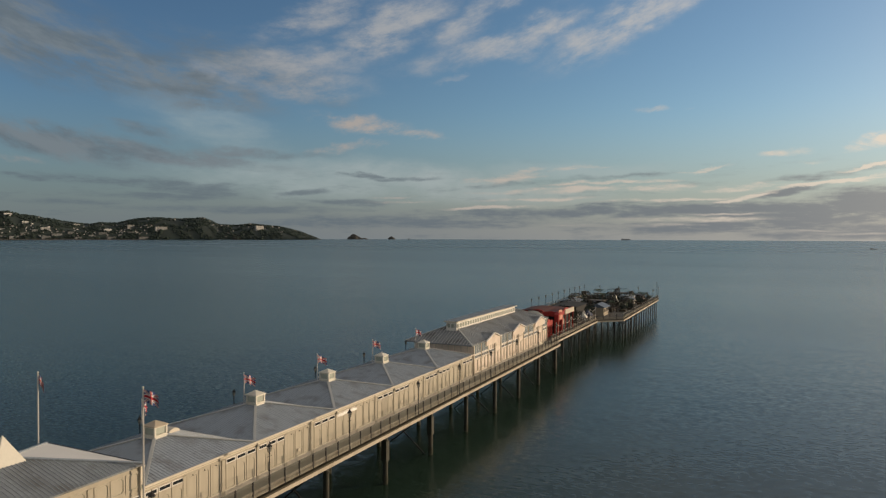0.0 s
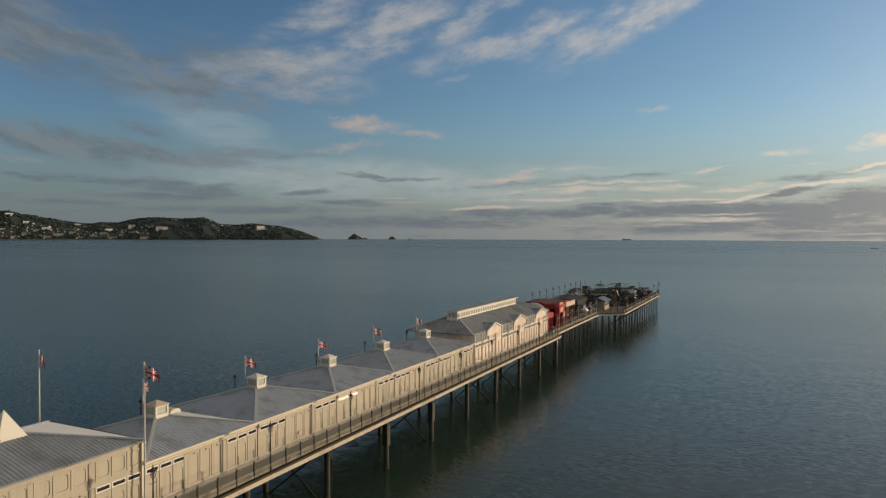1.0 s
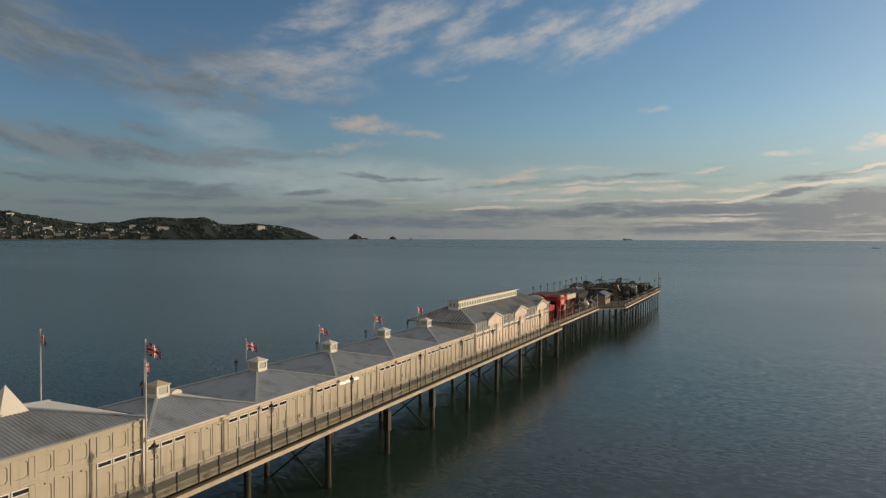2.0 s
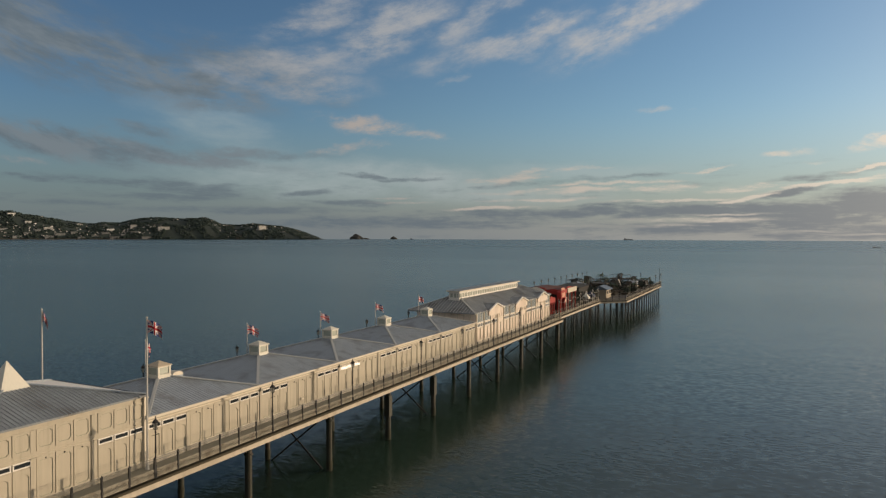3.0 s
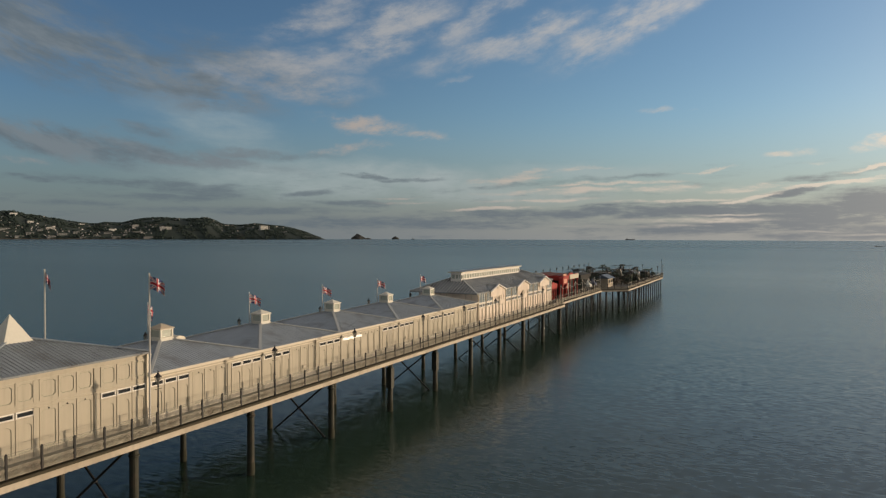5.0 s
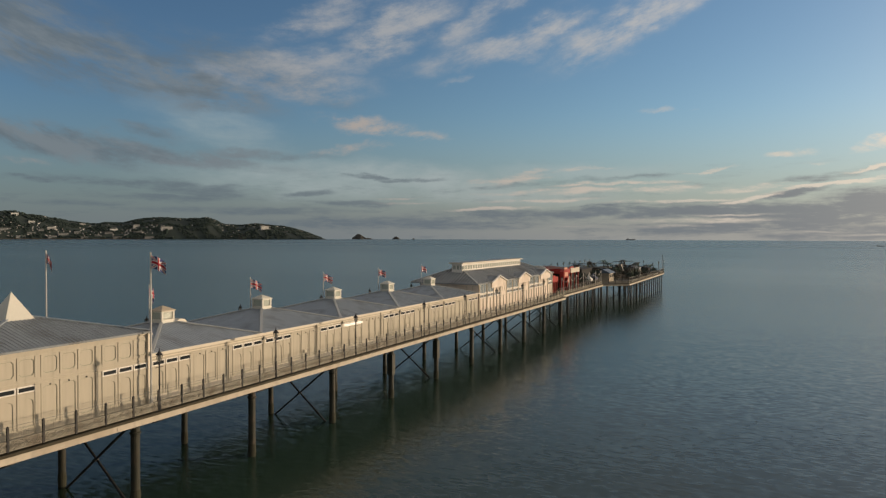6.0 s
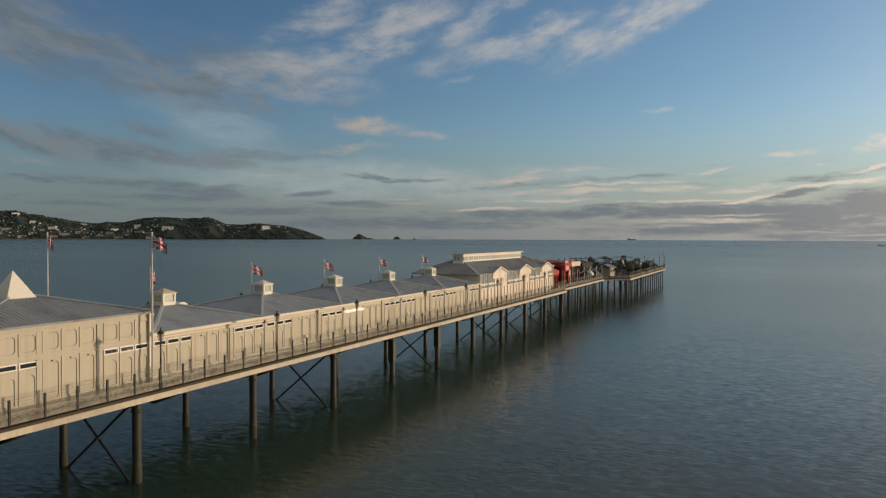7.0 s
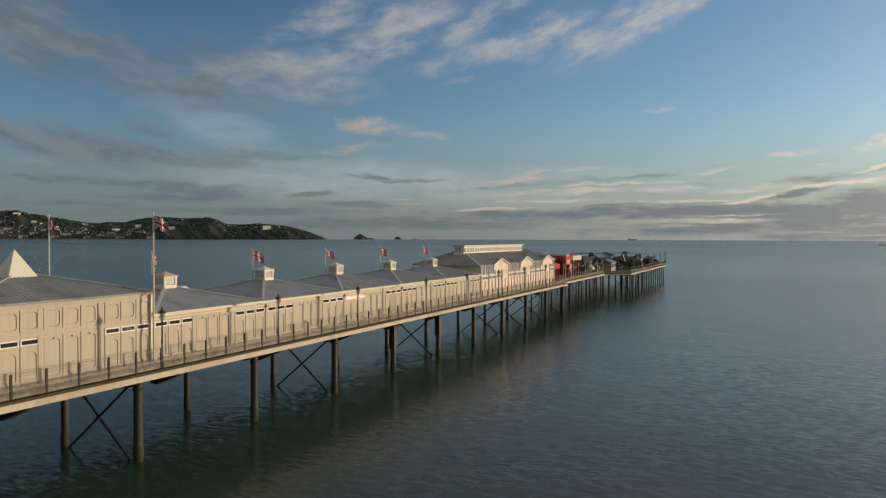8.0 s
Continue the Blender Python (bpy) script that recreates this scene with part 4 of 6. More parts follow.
# hooded vents on two roofs
for i in (0, 3):
    t = thing("roof_vent", (MID - 0.9, FIRST + BAY * i + 7.0, 8.3), "white hooded vent cowl on the grey roof", "vent", "roof vents")
    bm = B()
    pts = []
    for k in range(9):
        a = math.pi * k / 8
        pts.append((0.5 * math.cos(a), 0.3 * math.sin(a)))
    rows = [[bm.verts.new((x, y, 0.1 + z)) for y, z in pts] for x in (-0.35, 0.35)]
    for k in range(8):
        bm.faces.new((rows[0][k], rows[0][k + 1], rows[1][k + 1], rows[1][k]))
    bm.faces.new(rows[0])
    bm.faces.new(rows[1][::-1])
    part("hood", bm, TRIM, t)
    part("collar", box(B(), -0.32, 0.32, -0.5, 0.5, -0.35, 0.1), ROOF, t)

# ---- the tall entrance block ----
TALL_Y0, TALL_Y1 = 17.7, 28.2
tall = thing("entrance_block", (WALL_N, TALL_Y1 - BAY, DECK_Z), "taller cream panelled block with hipped roof and steep white pyramid", "hall")
w = hall_wall(tall, TALL_Y0 - (TALL_Y1 - BAY), BAY, 4.12, CREAM, CREAM)
wall_pattern(w, BAY, False)
for y0 in (0.29, 3.56, 7.06):
    for k in range(3):
        part("square_panel", PANEL_HIGH, None, w, at=(0, y0 + 1.025 * k, 0))
for y in (3.37, 6.78):
    part("pilaster", PILASTER_HIGH, None, w, at=(0, y, 0))
plain_wall(tall, "end_wall", -DEPTH, -0.2, BAY - 0.2, BAY, 0, 4.08)
plain_wall(tall, "far_wall", -DEPTH, -DEPTH + 0.2, TALL_Y0 - (TALL_Y1 - BAY), BAY - 0.2, 0, 4.08)
plain_wall(tall, "front_wall", -DEPTH + 0.2, -0.2, TALL_Y0 - (TALL_Y1 - BAY), TALL_Y0 - (TALL_Y1 - BAY) + 0.2, 0, 4.08)
bm = B()
box(bm, -0.1, 0.16, BAY - 0.04, BAY + 0.22, -SINK, 3.9)
box(bm, -0.14, 0.2, BAY - 0.07, BAY + 0.26, 3.9, 4.0)
box(bm, -0.06, 0.12, BAY + 0.0, BAY + 0.18, 4.0, 4.15)
part("corner_pier", bm, TRIM, tall)
hip_roof(tall, 0.22, -DEPTH - 0.22, TALL_Y0 - (TALL_Y1 - BAY) - 0.2, BAY + 0.1, 4.14, (-DEPTH / 2, BAY - 5.25, 5.42), ROOF2, 0.24, capmat=BATTEN, end=WHITE)
bm = B()
s = 0.86
v = [bm.verts.new((-DEPTH / 2 + x, BAY - 5.4 + y, z)) for x, y, z in ((-s, -s, 4.9), (s, -s, 4.9), (s, s, 4.9), (-s, s, 4.9), (-s, -s, 5.1), (s, -s, 5.1), (s, s, 5.1), (-s, s, 5.1), (0, 0, 6.72))]
for f in ((3, 2, 1, 0), (0, 1, 5, 4), (1, 2, 6, 5), (2, 3, 7, 6), (3, 0, 4, 7), (4, 5, 8), (5, 6, 8), (6, 7, 8), (7, 4, 8)):
    bm.faces.new([v[i] for i in f])
part("pyramid", bm, LANTERN, tall, "steep pale pyramid on the roof")
bm = B()
bar(bm, (0.2, BAY + 0.13, 4.1), (-DEPTH - 0.3, BAY + 0.13, 4.1), 0.14, 0.16)
part("coping", bm, IRON, tall, "dark coping along the roof's end")

# ---- flags ----
def union_colour(u, v):
    """Which cloth lies at u, v (0..1) of the flag: 0 blue, 1 white, 2 red."""
    x, y = (u - 0.5) * 2, v - 0.5
    if abs(x) < 0.1 or abs(y) < 0.1:
        return 2
    if abs(x) < 0.17 or abs(y) < 0.17:
        return 1
    d = min(abs(y - x * 0.5), abs(y + x * 0.5)) * 0.894
    return 2 if d < 0.035 else 1 if d < 0.105 else 0


def flag_mesh(w, h, phase, droop):
    nu, nv = 44, 30
    verts, faces, mats = [], [], []
    for i in range(nu + 1):
        u = i / nu
        for j in range(nv + 1):
            v = j / nv
            sag = droop * u * u + 0.08 * u * (1 - v) * math.sin(3 * u + phase)
            verts.append((w * u * (0.93 - 0.15 * droop), 0.16 * u ** 0.7 * math.sin(8.5 * u + phase + 0.9 * v), h * (v - 1) - sag * h))
    for i in range(nu):
        for j in range(nv):
            a = i * (nv + 1) + j
            faces.append((a, a + nv + 1, a + nv + 2, a + 1))
            mats.append(union_colour((i + 0.5) / nu, (j + 0.5) / nv))
    me = bpy.data.meshes.new("flag")
    me.from_pydata(verts, [], faces)
    me.polygons.foreach_set("material_index", mats)
    for m in (FLAG_B, FLAG_W, FLAG_R):
        me.materials.append(m)
    return me


def flagpole(x, y, z0, z1, r, fw, fh, turn, phase, droop, label):
    t = thing("flagpole", (x, y, z0), label, "flagpole", "flagpoles")
    bm = B()
    H = z1 - z0
    tube(bm, (0, 0, 0), (0, 0, H), r, r * 0.6, 10)
    part("pole", bm, POLE, t)
    bm = B()
    turned(bm, [(r * 0.5, H), (r * 0.9, H + 0.03), (r * 1.0, H + 0.06), (r * 0.6, H + 0.1), (r * 0.2, H + 0.12)], 8)
    part("finial", bm, POLE, t)
    bm = B()
    tube(bm, (0, 0, -0.05), (0, 0, 0.35), r * 1.8, r * 1.5, 10)
    part("socket", bm, POLE, t)
    bm = B()
    tube(bm, (r + 0.03, 0, 0.5), (r * 0.6 + 0.03, 0, H - 0.05), 0.006, seg=4)
    part("halyard", bm, POLE, t)
    f = part("flag", flag_mesh(fw, fh, phase, droop), None, t, "red, white and blue crossed flag", at=(r, 0, H - 0.1))
    f.rotation_euler = (0, 0, radians(turn))


flagpole(WALL_N + 0.58, 28.0, FLOOR + 0.05, 13.6, 0.065, 0.95, 0.74, 44, 0.4, 0.62, "tall white flagpole with a flying flag against the wall")
flagpole(-10.6, 28.0, FLOOR + 0.05, 13.6, 0.065, 0.38, 0.6, 64, 1.4, 1.15, "tall white flagpole with a drooping flag at the roof end")
for i, (turn, ph, dr) in enumerate(((112, 0.0, 0.9), (64, 0.8, 0.62), (72, 2.0, 0.6), (66, 3.1, 0.5), (74, 4.4, 0.45))):
    flagpole(MID - 0.95, FIRST + BAY * i + BAY / 2 - 0.5, 8.4, 11.2, 0.035, 0.95 if i == 0 else 1.12, 0.62 if i == 0 else 0.7, turn, ph, dr, "slim pole with a small flag beside a roof lantern")

# ---- lamp posts ----
def lamp_post():
    t = thing("lamp_post", (0, 0, DECK_Z), "black cast-iron lamp post with a glazed lantern", "lamp post", "lamp posts on the pier")
    bm = B()
    turned(bm, [(0.09, 0), (0.09, 0.3), (0.06, 0.36), (0.06, 0.75), (0.045, 0.82), (0.038, 1.4), (0.07, 1.46), (0.05, 1.52), (0.038, 2.55), (0.06, 2.6), (0.04, 2.66), (0.035, 2.75)], 10)
    part("post", bm, IRON, t)
    bm = B()
    tube(bm, (0, -0.25, 2.45), (0, 0.25, 2.45), 0.018, seg=6)
    part("ladder_bar", bm, IRON, t)
    bm = B()
    for k in range(4):
        a, b = math.pi / 2 * k + math.pi / 4, math.pi / 2 * (k + 1) + math.pi / 4
        tube(bm, (0.09 * math.cos(a), 0.09 * math.sin(a), 2.74), (0.18 * math.cos(a), 0.18 * math.sin(a), 3.14), 0.014, seg=5)
        tube(bm, (0.09 * math.cos(a), 0.09 * math.sin(a), 2.75), (0.09 * math.cos(b), 0.09 * math.sin(b), 2.75), 0.016, seg=5)
        tube(bm, (0.18 * math.cos(a), 0.18 * math.sin(a), 3.14), (0.18 * math.cos(b), 0.18 * math.sin(b), 3.14), 0.018, seg=5)
    cage = part("lantern_cage", bm, IRON, t)
    bm = B()
    turned(bm, [(0.082, 2.76), (0.166, 3.13)], 4)
    part("glazing", bm, LAMPGLASS, cage)
    bm = B()
    turned(bm, [(0.205, 3.14), (0.19, 3.17), (0.09, 3.28), (0.05, 3.34), (0.025, 3.38), (0.035, 3.42), (0.008, 3.52)], 8)
    part("roof_cap", bm, IRON, cage)
    return t


post = lamp_post()
LAMPS_N = (16.8, 26.8, 36.7, 46.7, 58.9, 68.8, 78.5, 88.2, 98.0, 107.8)
post.matrix_basis = pose(RAIL_N, LAMPS_N[0], DECK_Z)
for y in LAMPS_N[1:]:
    copy_thing(post, pose(RAIL_N, y, DECK_Z))
for y in (27.5, 37.6, 48.1, 60.7, 70.7, 81.4, 92.0, 102.5):
    copy_thing(post, pose(RAIL_F, y, DECK_Z))

# ---- railings ----
PANEL = BAY / 6
bm = B()
box(bm, -0.047, 0.047, -0.047, 0.047, 0, 1.14)
turned(bm, [(0.054, 1.14), (0.054, 1.16), (0.026, 1.19)], 8)
POST_ME = mesh_of("rail_post", bm, IRON)


def rail_panel(length):
    """Scrolled iron band at the foot, thin uprights over it and two rails."""
    a, b = 0.05, length - 0.05
    bm = B()
    for z, r in ((1.15, 0.018), (1.02, 0.012)):
        tube(bm, (0, a, z), (0, b, z), r, seg=6)
    rails = mesh_of("handrail", bm, RAILIRON)
    bm = B()
    n = round(length / 0.12)
    for k in range(1, n):
        y = a + (b - a) * k / n
        box(bm, -0.003, 0.003, y - 0.002, y + 0.002, 0.52, 1.02)
    bars = mesh_of("upright_grille", bm, RAILIRON)
    bm = B()
    box(bm, -0.015, 0.015, a, b, 0.49, 0.52)
    box(bm, -0.015, 0.015, a, b, 0.05, 0.08)
    n = max(3, round(length / 0.21))
    for k in range(n):
        cy, hw = a + (b - a) * (k + 0.5) / n, (b - a) / n / 2
        flip = 1 if k % 2 else -1
        # two opposed scrolls in each field, joined by a leaning stem
        for s, cz in ((1, 0.385), (-1, 0.185)):
            prev = None
            for q in range(13):
                ang, rr = flip * s * q * 0.62 + (0.6 if s > 0 else 3.7), 0.1 - 0.0062 * q
                p = Vector((0, cy + rr * math.cos(ang), cz + rr * math.sin(ang)))
                if prev:
                    bar(bm, prev, p, 0.03, 0.03)
                prev = p
        bar(bm, (0, cy - flip * hw * 0.5, 0.2), (0, cy + flip * hw * 0.5, 0.37), 0.03, 0.03)
        for s, cz in ((1, 0.43), (-1, 0.14)):
            bar(bm, (0.01, cy - hw * 0.8, cz), (0.01, cy + hw * 0.1 * s, cz - 0.05 * s * flip), 0.02, 0.035)
            bar(bm, (0.01, cy + hw * 0.8, cz - 0.02), (0.01, cy + hw * 0.2 * s, cz + 0.05 * s * flip), 0.02, 0.03)
        bar(bm, (0, cy + hw, 0.08), (0, cy + hw, 0.49), 0.014, 0.014)
    return rails, bars, mesh_of("scroll_band", bm, SCROLL)


def railing(x, y, turn, n, step, meshes, skip=()):
    t = thing("railing", (x, y, DECK_Z), "grey iron railing with a scrolled band at its foot", "railing", "railings of the pier")
    t.rotation_euler = (0, 0, radians(turn))
    for k in range(n):
        if k not in skip:
            part("rail_post", POST_ME, None, t, at=(0, k * step, 0))
        for name, me in zip(("handrail", "upright_grille", "scroll_band"), meshes):
            part(name, me, None, t, at=(0, k * step, 0))
    return t


std = rail_panel(PANEL)
for i in range(-1, 9):
    railing(RAIL_N, 16.75 + BAY * 0.99 * i, 0, 6, PANEL * 0.99, std)
railing(RAIL_N, 16.75 + BAY * 0.99 * 9, 0, 2, 1.35, rail_panel(1.35))
railing(-0.25, END1 + 0.2, 0, 20, (END2 - END1 - 0.2) / 20, rail_panel((END2 - END1 - 0.2) / 20))
dl = math.hypot(HEAD_N + 0.1, 4.5)
railing(-0.25, END2 + 0.1, -math.degrees(math.atan2(HEAD_N + 0.1, 4.5)), 4, dl / 4, rail_panel(dl / 4))
railing(HEAD_N - 0.15, END2 + 4.6, 0, 32, 1.69, rail_panel(1.69))
railing(HEAD_N - 0.15, HEAD_E - 0.2, 90, 13, 1.69, rail_panel(1.69))
railing(HEAD_F + 0.15, END2 + 4.6, 0, 32, 1.69, rail_panel(1.69))
for i in range(0, 10):
    railing(RAIL_F, 16.75 + BAY * 0.99 * i, 0, 6, PANEL * 0.99, std)

# small notices on the walls
for y, z, wd, ht in ((43.4, 5.5, 0.4, 0.22), (60.2, 5.6, 0.4, 0.28)):
    t = thing("notice", (WALL_N + 0.05, y, z), "small cream notice board fixed to the cream wall", "notice", "notices")
    part("board", box(B(), 0, 0.03, -wd / 2, wd / 2, -ht / 2, ht / 2), TRIM, t)
    part("rim", ring_on_wall(B(), [(-wd / 2, -ht / 2), (wd / 2, -ht / 2), (wd / 2, ht / 2), (-wd / 2, ht / 2)], 0.03, 0.045), MOULD, t)

# ---- the pavilion ----
PY0, PY1 = 79.0, 111.0
PH = 3.84
pav = thing("pavilion", (WALL_N, PY0, DECK_Z), "cream pier pavilion with gabled bays and long glazed roof monitor", "pavilion")
PL = PY1 - PY0
pw = part("near_wall", box(B(), -0.2, 0, 0, PL, -SINK, PH), SHELL, pav)
for name, d, z0, z1 in (("plinth", 0.06, -SINK, 0.18), ("string_course", 0.05, 2.36, 2.45), ("cornice", 0.1, PH - 0.12, PH)):
    part(name, box(B(), 0.001, d, 0, PL, z0, z1), TRIM, pw)
bm = B()
box(bm, -DEPTH, -0.2, 0, 0.2, -SINK, PH)
box(bm, -DEPTH, -0.2, -0.05, 0, PH - 0.16, PH - 0.02)
front = part("front_wall", bm, SHELL, pav)
plain_wall(pav, "far_wall", -DEPTH, -DEPTH + 0.2, 0.2, PL, 0, PH)
plain_wall(pav, "end_wall", -DEPTH + 0.2, -0.2, PL - 0.2, PL, 0, PH)
for k in range(9):
    part("strip", box(B(), -0.8 - 0.9 * k - 0.05, -0.8 - 0.9 * k + 0.05, -0.06, 0, 2.9, PH - 0.17), MOULD, front)

# upright posts, window rows and tall glazing along the near wall
bm = B()
box(bm, 0, 0.08, -0.1, 0.1, 0, PH - 0.13)
box(bm, 0, 0.11, -0.14, 0.14, 0, 0.3)
PAV_POST = mesh_of("wall_post", bm, CAPTAN)
bm = B()
tube(bm, (0.06, 0.0, 0.1), (0.06, 0.0, PH - 0.1), 0.05, seg=8)
PAV_PIPE = mesh_of("downpipe", bm, GROOVE)
bm = B()
for a, b, c, d in ((0, 1.1, 0, 0.06), (0, 1.1, 0.4, 0.46), (0, 0.06, 0.06, 0.4), (1.04, 1.1, 0.06, 0.4), (0.52, 0.58, 0.06, 0.4)):
    box(bm, 0, 0.06, a, b, c, d)
PAV_FRAME = mesh_of("window_frame", bm, WHITE)
bm = B()
box(bm, 0, 0.02, 0.06, 1.04, 0.06, 0.4)
PAV_PANE = mesh_of("pane", bm, glass("blue_grey_glazing", (0.12, 0.14, 0.15), 0.08))
bm = B()
for a, b, c, d in ((0, 1.2, 0, 0.07), (0, 1.2, 1.28, 1.35), (0, 0.07, 0.07, 1.28), (1.13, 1.2, 0.07, 1.28), (0.57, 0.63, 0.07, 1.28)):
    box(bm, 0, 0.07, a, b, c, d)
TALL_FRAME = mesh_of("window_frame", bm, WHITE)
bm = B()
box(bm, 0, 0.02, 0.07, 1.13, 0.07, 1.28)
TALL_PANE = mesh_of("pane", bm, glass("pale_blue_glazing", (0.2, 0.25, 0.27), 0.1))
PANEL_PAV = mesh_of("tall_panel", ring_on_wall(B(), cut_outline(0.95, 0.3, 1.85, 0.12), 0.05, 0.05), MOULD)
GABLES = (6.65, 17.2, 27.7)
for k in range(14):
    y = 0.15 + k * (PL - 0.3) / 13
    part("wall_post", PAV_POST, None, pw, at=(0, y, 0))
    if k % 2 == 1:
        part("downpipe", PAV_PIPE, None, pw, at=(0, y + 0.16, 0))
    if k < 13:
        for d in (0.2, 1.35):
            part("tall_panel", PANEL_PAV, None, pw, at=(0, y + d + 0.06, 0))
            if k % 4 != 3:
                f = part("window", PAV_FRAME, None, pw, "white-framed band window", at=(0, y + d, 1.98))
                part("pane", PAV_PANE, None, f)
        g = y + 1.3
        if min(abs(g - c) for c in GABLES) > 2.4:
            for d in (0.15, 1.3):
                f = part("tall_window", TALL_FRAME, None, pw, "tall white-framed upper window", at=(0, y + d, 2.55))
                part("pane", TALL_PANE, None, f)
        else:
            part("board_strip", box(B(), 0, 0.04, y + 0.85, y + 0.92, 2.5, PH - 0.15), MOULD, pw)
            part("board_strip", box(B(), 0, 0.04, y + 1.7, y + 1.77, 2.5, PH - 0.15), MOULD, pw)

# roof: hipped at both ends, ridge hidden by the monitor
RZ, SLOPE = PH + 0.02, 0.4
EX0, EX1, EY0, EY1 = 0.14, -DEPTH - 1.1, -0.6, PL + 0.5
half = (EX0 - EX1) / 2
mx = (EX0 + EX1) / 2
c = [Vector((EX0, EY0, RZ)), Vector((EX0, EY1, RZ)), Vector((EX1, EY1, RZ)), Vector((EX1, EY0, RZ))]
ra, rb = Vector((mx, EY0 + half, RZ + half * SLOPE)), Vector((mx, EY1 - half, RZ + half * SLOPE))
bm = B()
top = [bm.verts.new(p) for p in c]
low = [bm.verts.new(p - Vector((0, 0, 0.12))) for p in c]
va, vb = bm.verts.new(ra), bm.verts.new(rb)
bm.faces.new((top[0], top[1], vb, va))
bm.faces.new((top[1], top[2], vb))
bm.faces.new((top[2], top[3], va, vb))
bm.faces.new((top[3], top[0], va))
for i in range(4):
    bm.faces.new((low[i], low[(i + 1) % 4], top[(i + 1) % 4], top[i]))
bm.faces.new(low[::-1])
proof = part("roof", bm, ROOF3, pav)
for a, b in ((c[0], ra), (c[3], ra), (c[1], rb), (c[2], rb)):
    part("hip_capping", bar(B(), a + Vector((0, 0, 0.05)), b + Vector((0, 0, 0.05)), 0.22, 0.07), HIPCAP, proof)
n = 22
for k in range(1, n):
    x = EX0 + (EX1 - EX0) * k / n
    d = min(k / n, 1 - k / n) * 2 * half
    part("batten", bar(B(), (x, EY0, RZ + 0.03), (x, EY0 + d * 0.985, RZ + d * 0.985 * SLOPE + 0.03), 0.06, 0.08), SEAM, proof)
n = 64
for k in range(1, n):
    y = EY0 + (EY1 - EY0) * k / n
    d = min(half, y - EY0, EY1 - y)
    part("batten", bar(B(), (EX0, y, RZ + 0.02), (EX0 - d, y, RZ + d * SLOPE + 0.02), 0.04, 0.05), BATTEN, proof)

# gables over the bays, flush with the wall's posts
for gy in GABLES:
    bm = B()
    w2, rise, gx = 2.6, 0.68, 0.2
    back = (rise + 0.04) / SLOPE
    v = [bm.verts.new((x, gy + y, RZ + z)) for x in (gx, -0.15) for y, z in ((-w2, -0.75), (w2, -0.75), (w2, 0), (0, rise), (-w2, 0))]
    for f in ((0, 1, 2, 3, 4), (9, 8, 7, 6, 5), (1, 6, 7, 2), (5, 0, 4, 9), (0, 5, 6, 1), (2, 7, 8, 3), (4, 3, 8, 9)):
        bm.faces.new([v[i] for i in f])
    gable = part("gable", bm, SHELL, pav)
    part("gable_vent", box(B(), gx + 0.001, gx + 0.04, gy - 0.25, gy + 0.25, RZ + 0.15, RZ + 0.5), MOULD, gable)
    for s in (-1, 1):
        part("barge_board", bar(B(), (gx + 0.1, gy + s * (w2 + 0.25), RZ - 0.06), (gx + 0.1, gy, RZ + rise + 0.07), 0.2, 0.13), WHITE, gable)
        bm = B()
        p = [Vector((gx + 0.16, gy + s * (w2 + 0.2), RZ - 0.02)), Vector((gx + 0.16, gy, RZ + rise + 0.05)), Vector((EX0 - back - 0.3, gy, RZ + rise + 0.05)), Vector((EX0 - 0.1, gy + s * (w2 + 0.2), RZ - 0.02))]
        a = [bm.verts.new(q) for q in p]
        d = [bm.verts.new(q - Vector((0, 0, 0.06))) for q in p]
        bm.faces.new(a)
        bm.faces.new(d[::-1])
        for i in range(4):
            bm.faces.new((a[i], d[i], d[(i + 1) % 4], a[(i + 1) % 4]))
        part("gable_roof", bm, ROOF3, gable)

# a curved cream parapet closes the far end
bm = B()
arc = [(-0.4 - 4.2 * k / 12, PH + 0.15 + 1.0 * math.sin(math.pi * k / 12) ** 0.8) for k in range(13)] + [(-4.6, PH - 0.3), (-0.4, PH - 0.3)]
ends = [[bm.verts.new((x, y, z)) for x, z in arc] for y in (PL + 0.02, PL + 0.22)]
bm.faces.new(ends[0])
bm.faces.new(ends[1][::-1])
for i in range(len(arc)):
    j = (i + 1) % len(arc)
    bm.faces.new((ends[0][i], ends[0][j], ends[1][j], ends[1][i]))
part("end_parapet", bm, CANVAS, pav, "curved cream parapet at the pavilion's end")

# the long glazed monitor on the ridge
MX0, MX1, MY0, MY1, MZ0, MZ1 = 0.75 - DEPTH / 2, -0.75 - DEPTH / 2, 2.5, 25.6, 4.95, 6.38
bm = B()
box(bm, MX1, MX0, MY0, MY1, MZ0 - 0.9, MZ0 + 0.55)
box(bm, MX1, MX0, MY0, MY1, MZ1 - 0.35, MZ1 - 0.1)
monitor = part("roof_monitor", bm, WHITE, pav, "long white glazed roof monitor")
part("monitor_roof", box(B(), MX1 - 0.3, MX0 + 0.3, MY0 - 0.3, MY1 + 0.3, MZ1 - 0.1, MZ1 + 0.02), TRIM, monitor)
part("monitor_sheet", box(B(), MX1 - 0.22, MX0 + 0.2, MY0 - 0.22, MY1 + 0.2, MZ1 + 0.022, MZ1 + 0.05), ROOF2, monitor)
part("core", box(B(), MX1 + 0.2, MX0 - 0.2, MY0 + 0.2, MY1 - 0.2, MZ0 + 0.552, MZ1 - 0.352), GROOVE, monitor)
n = 26
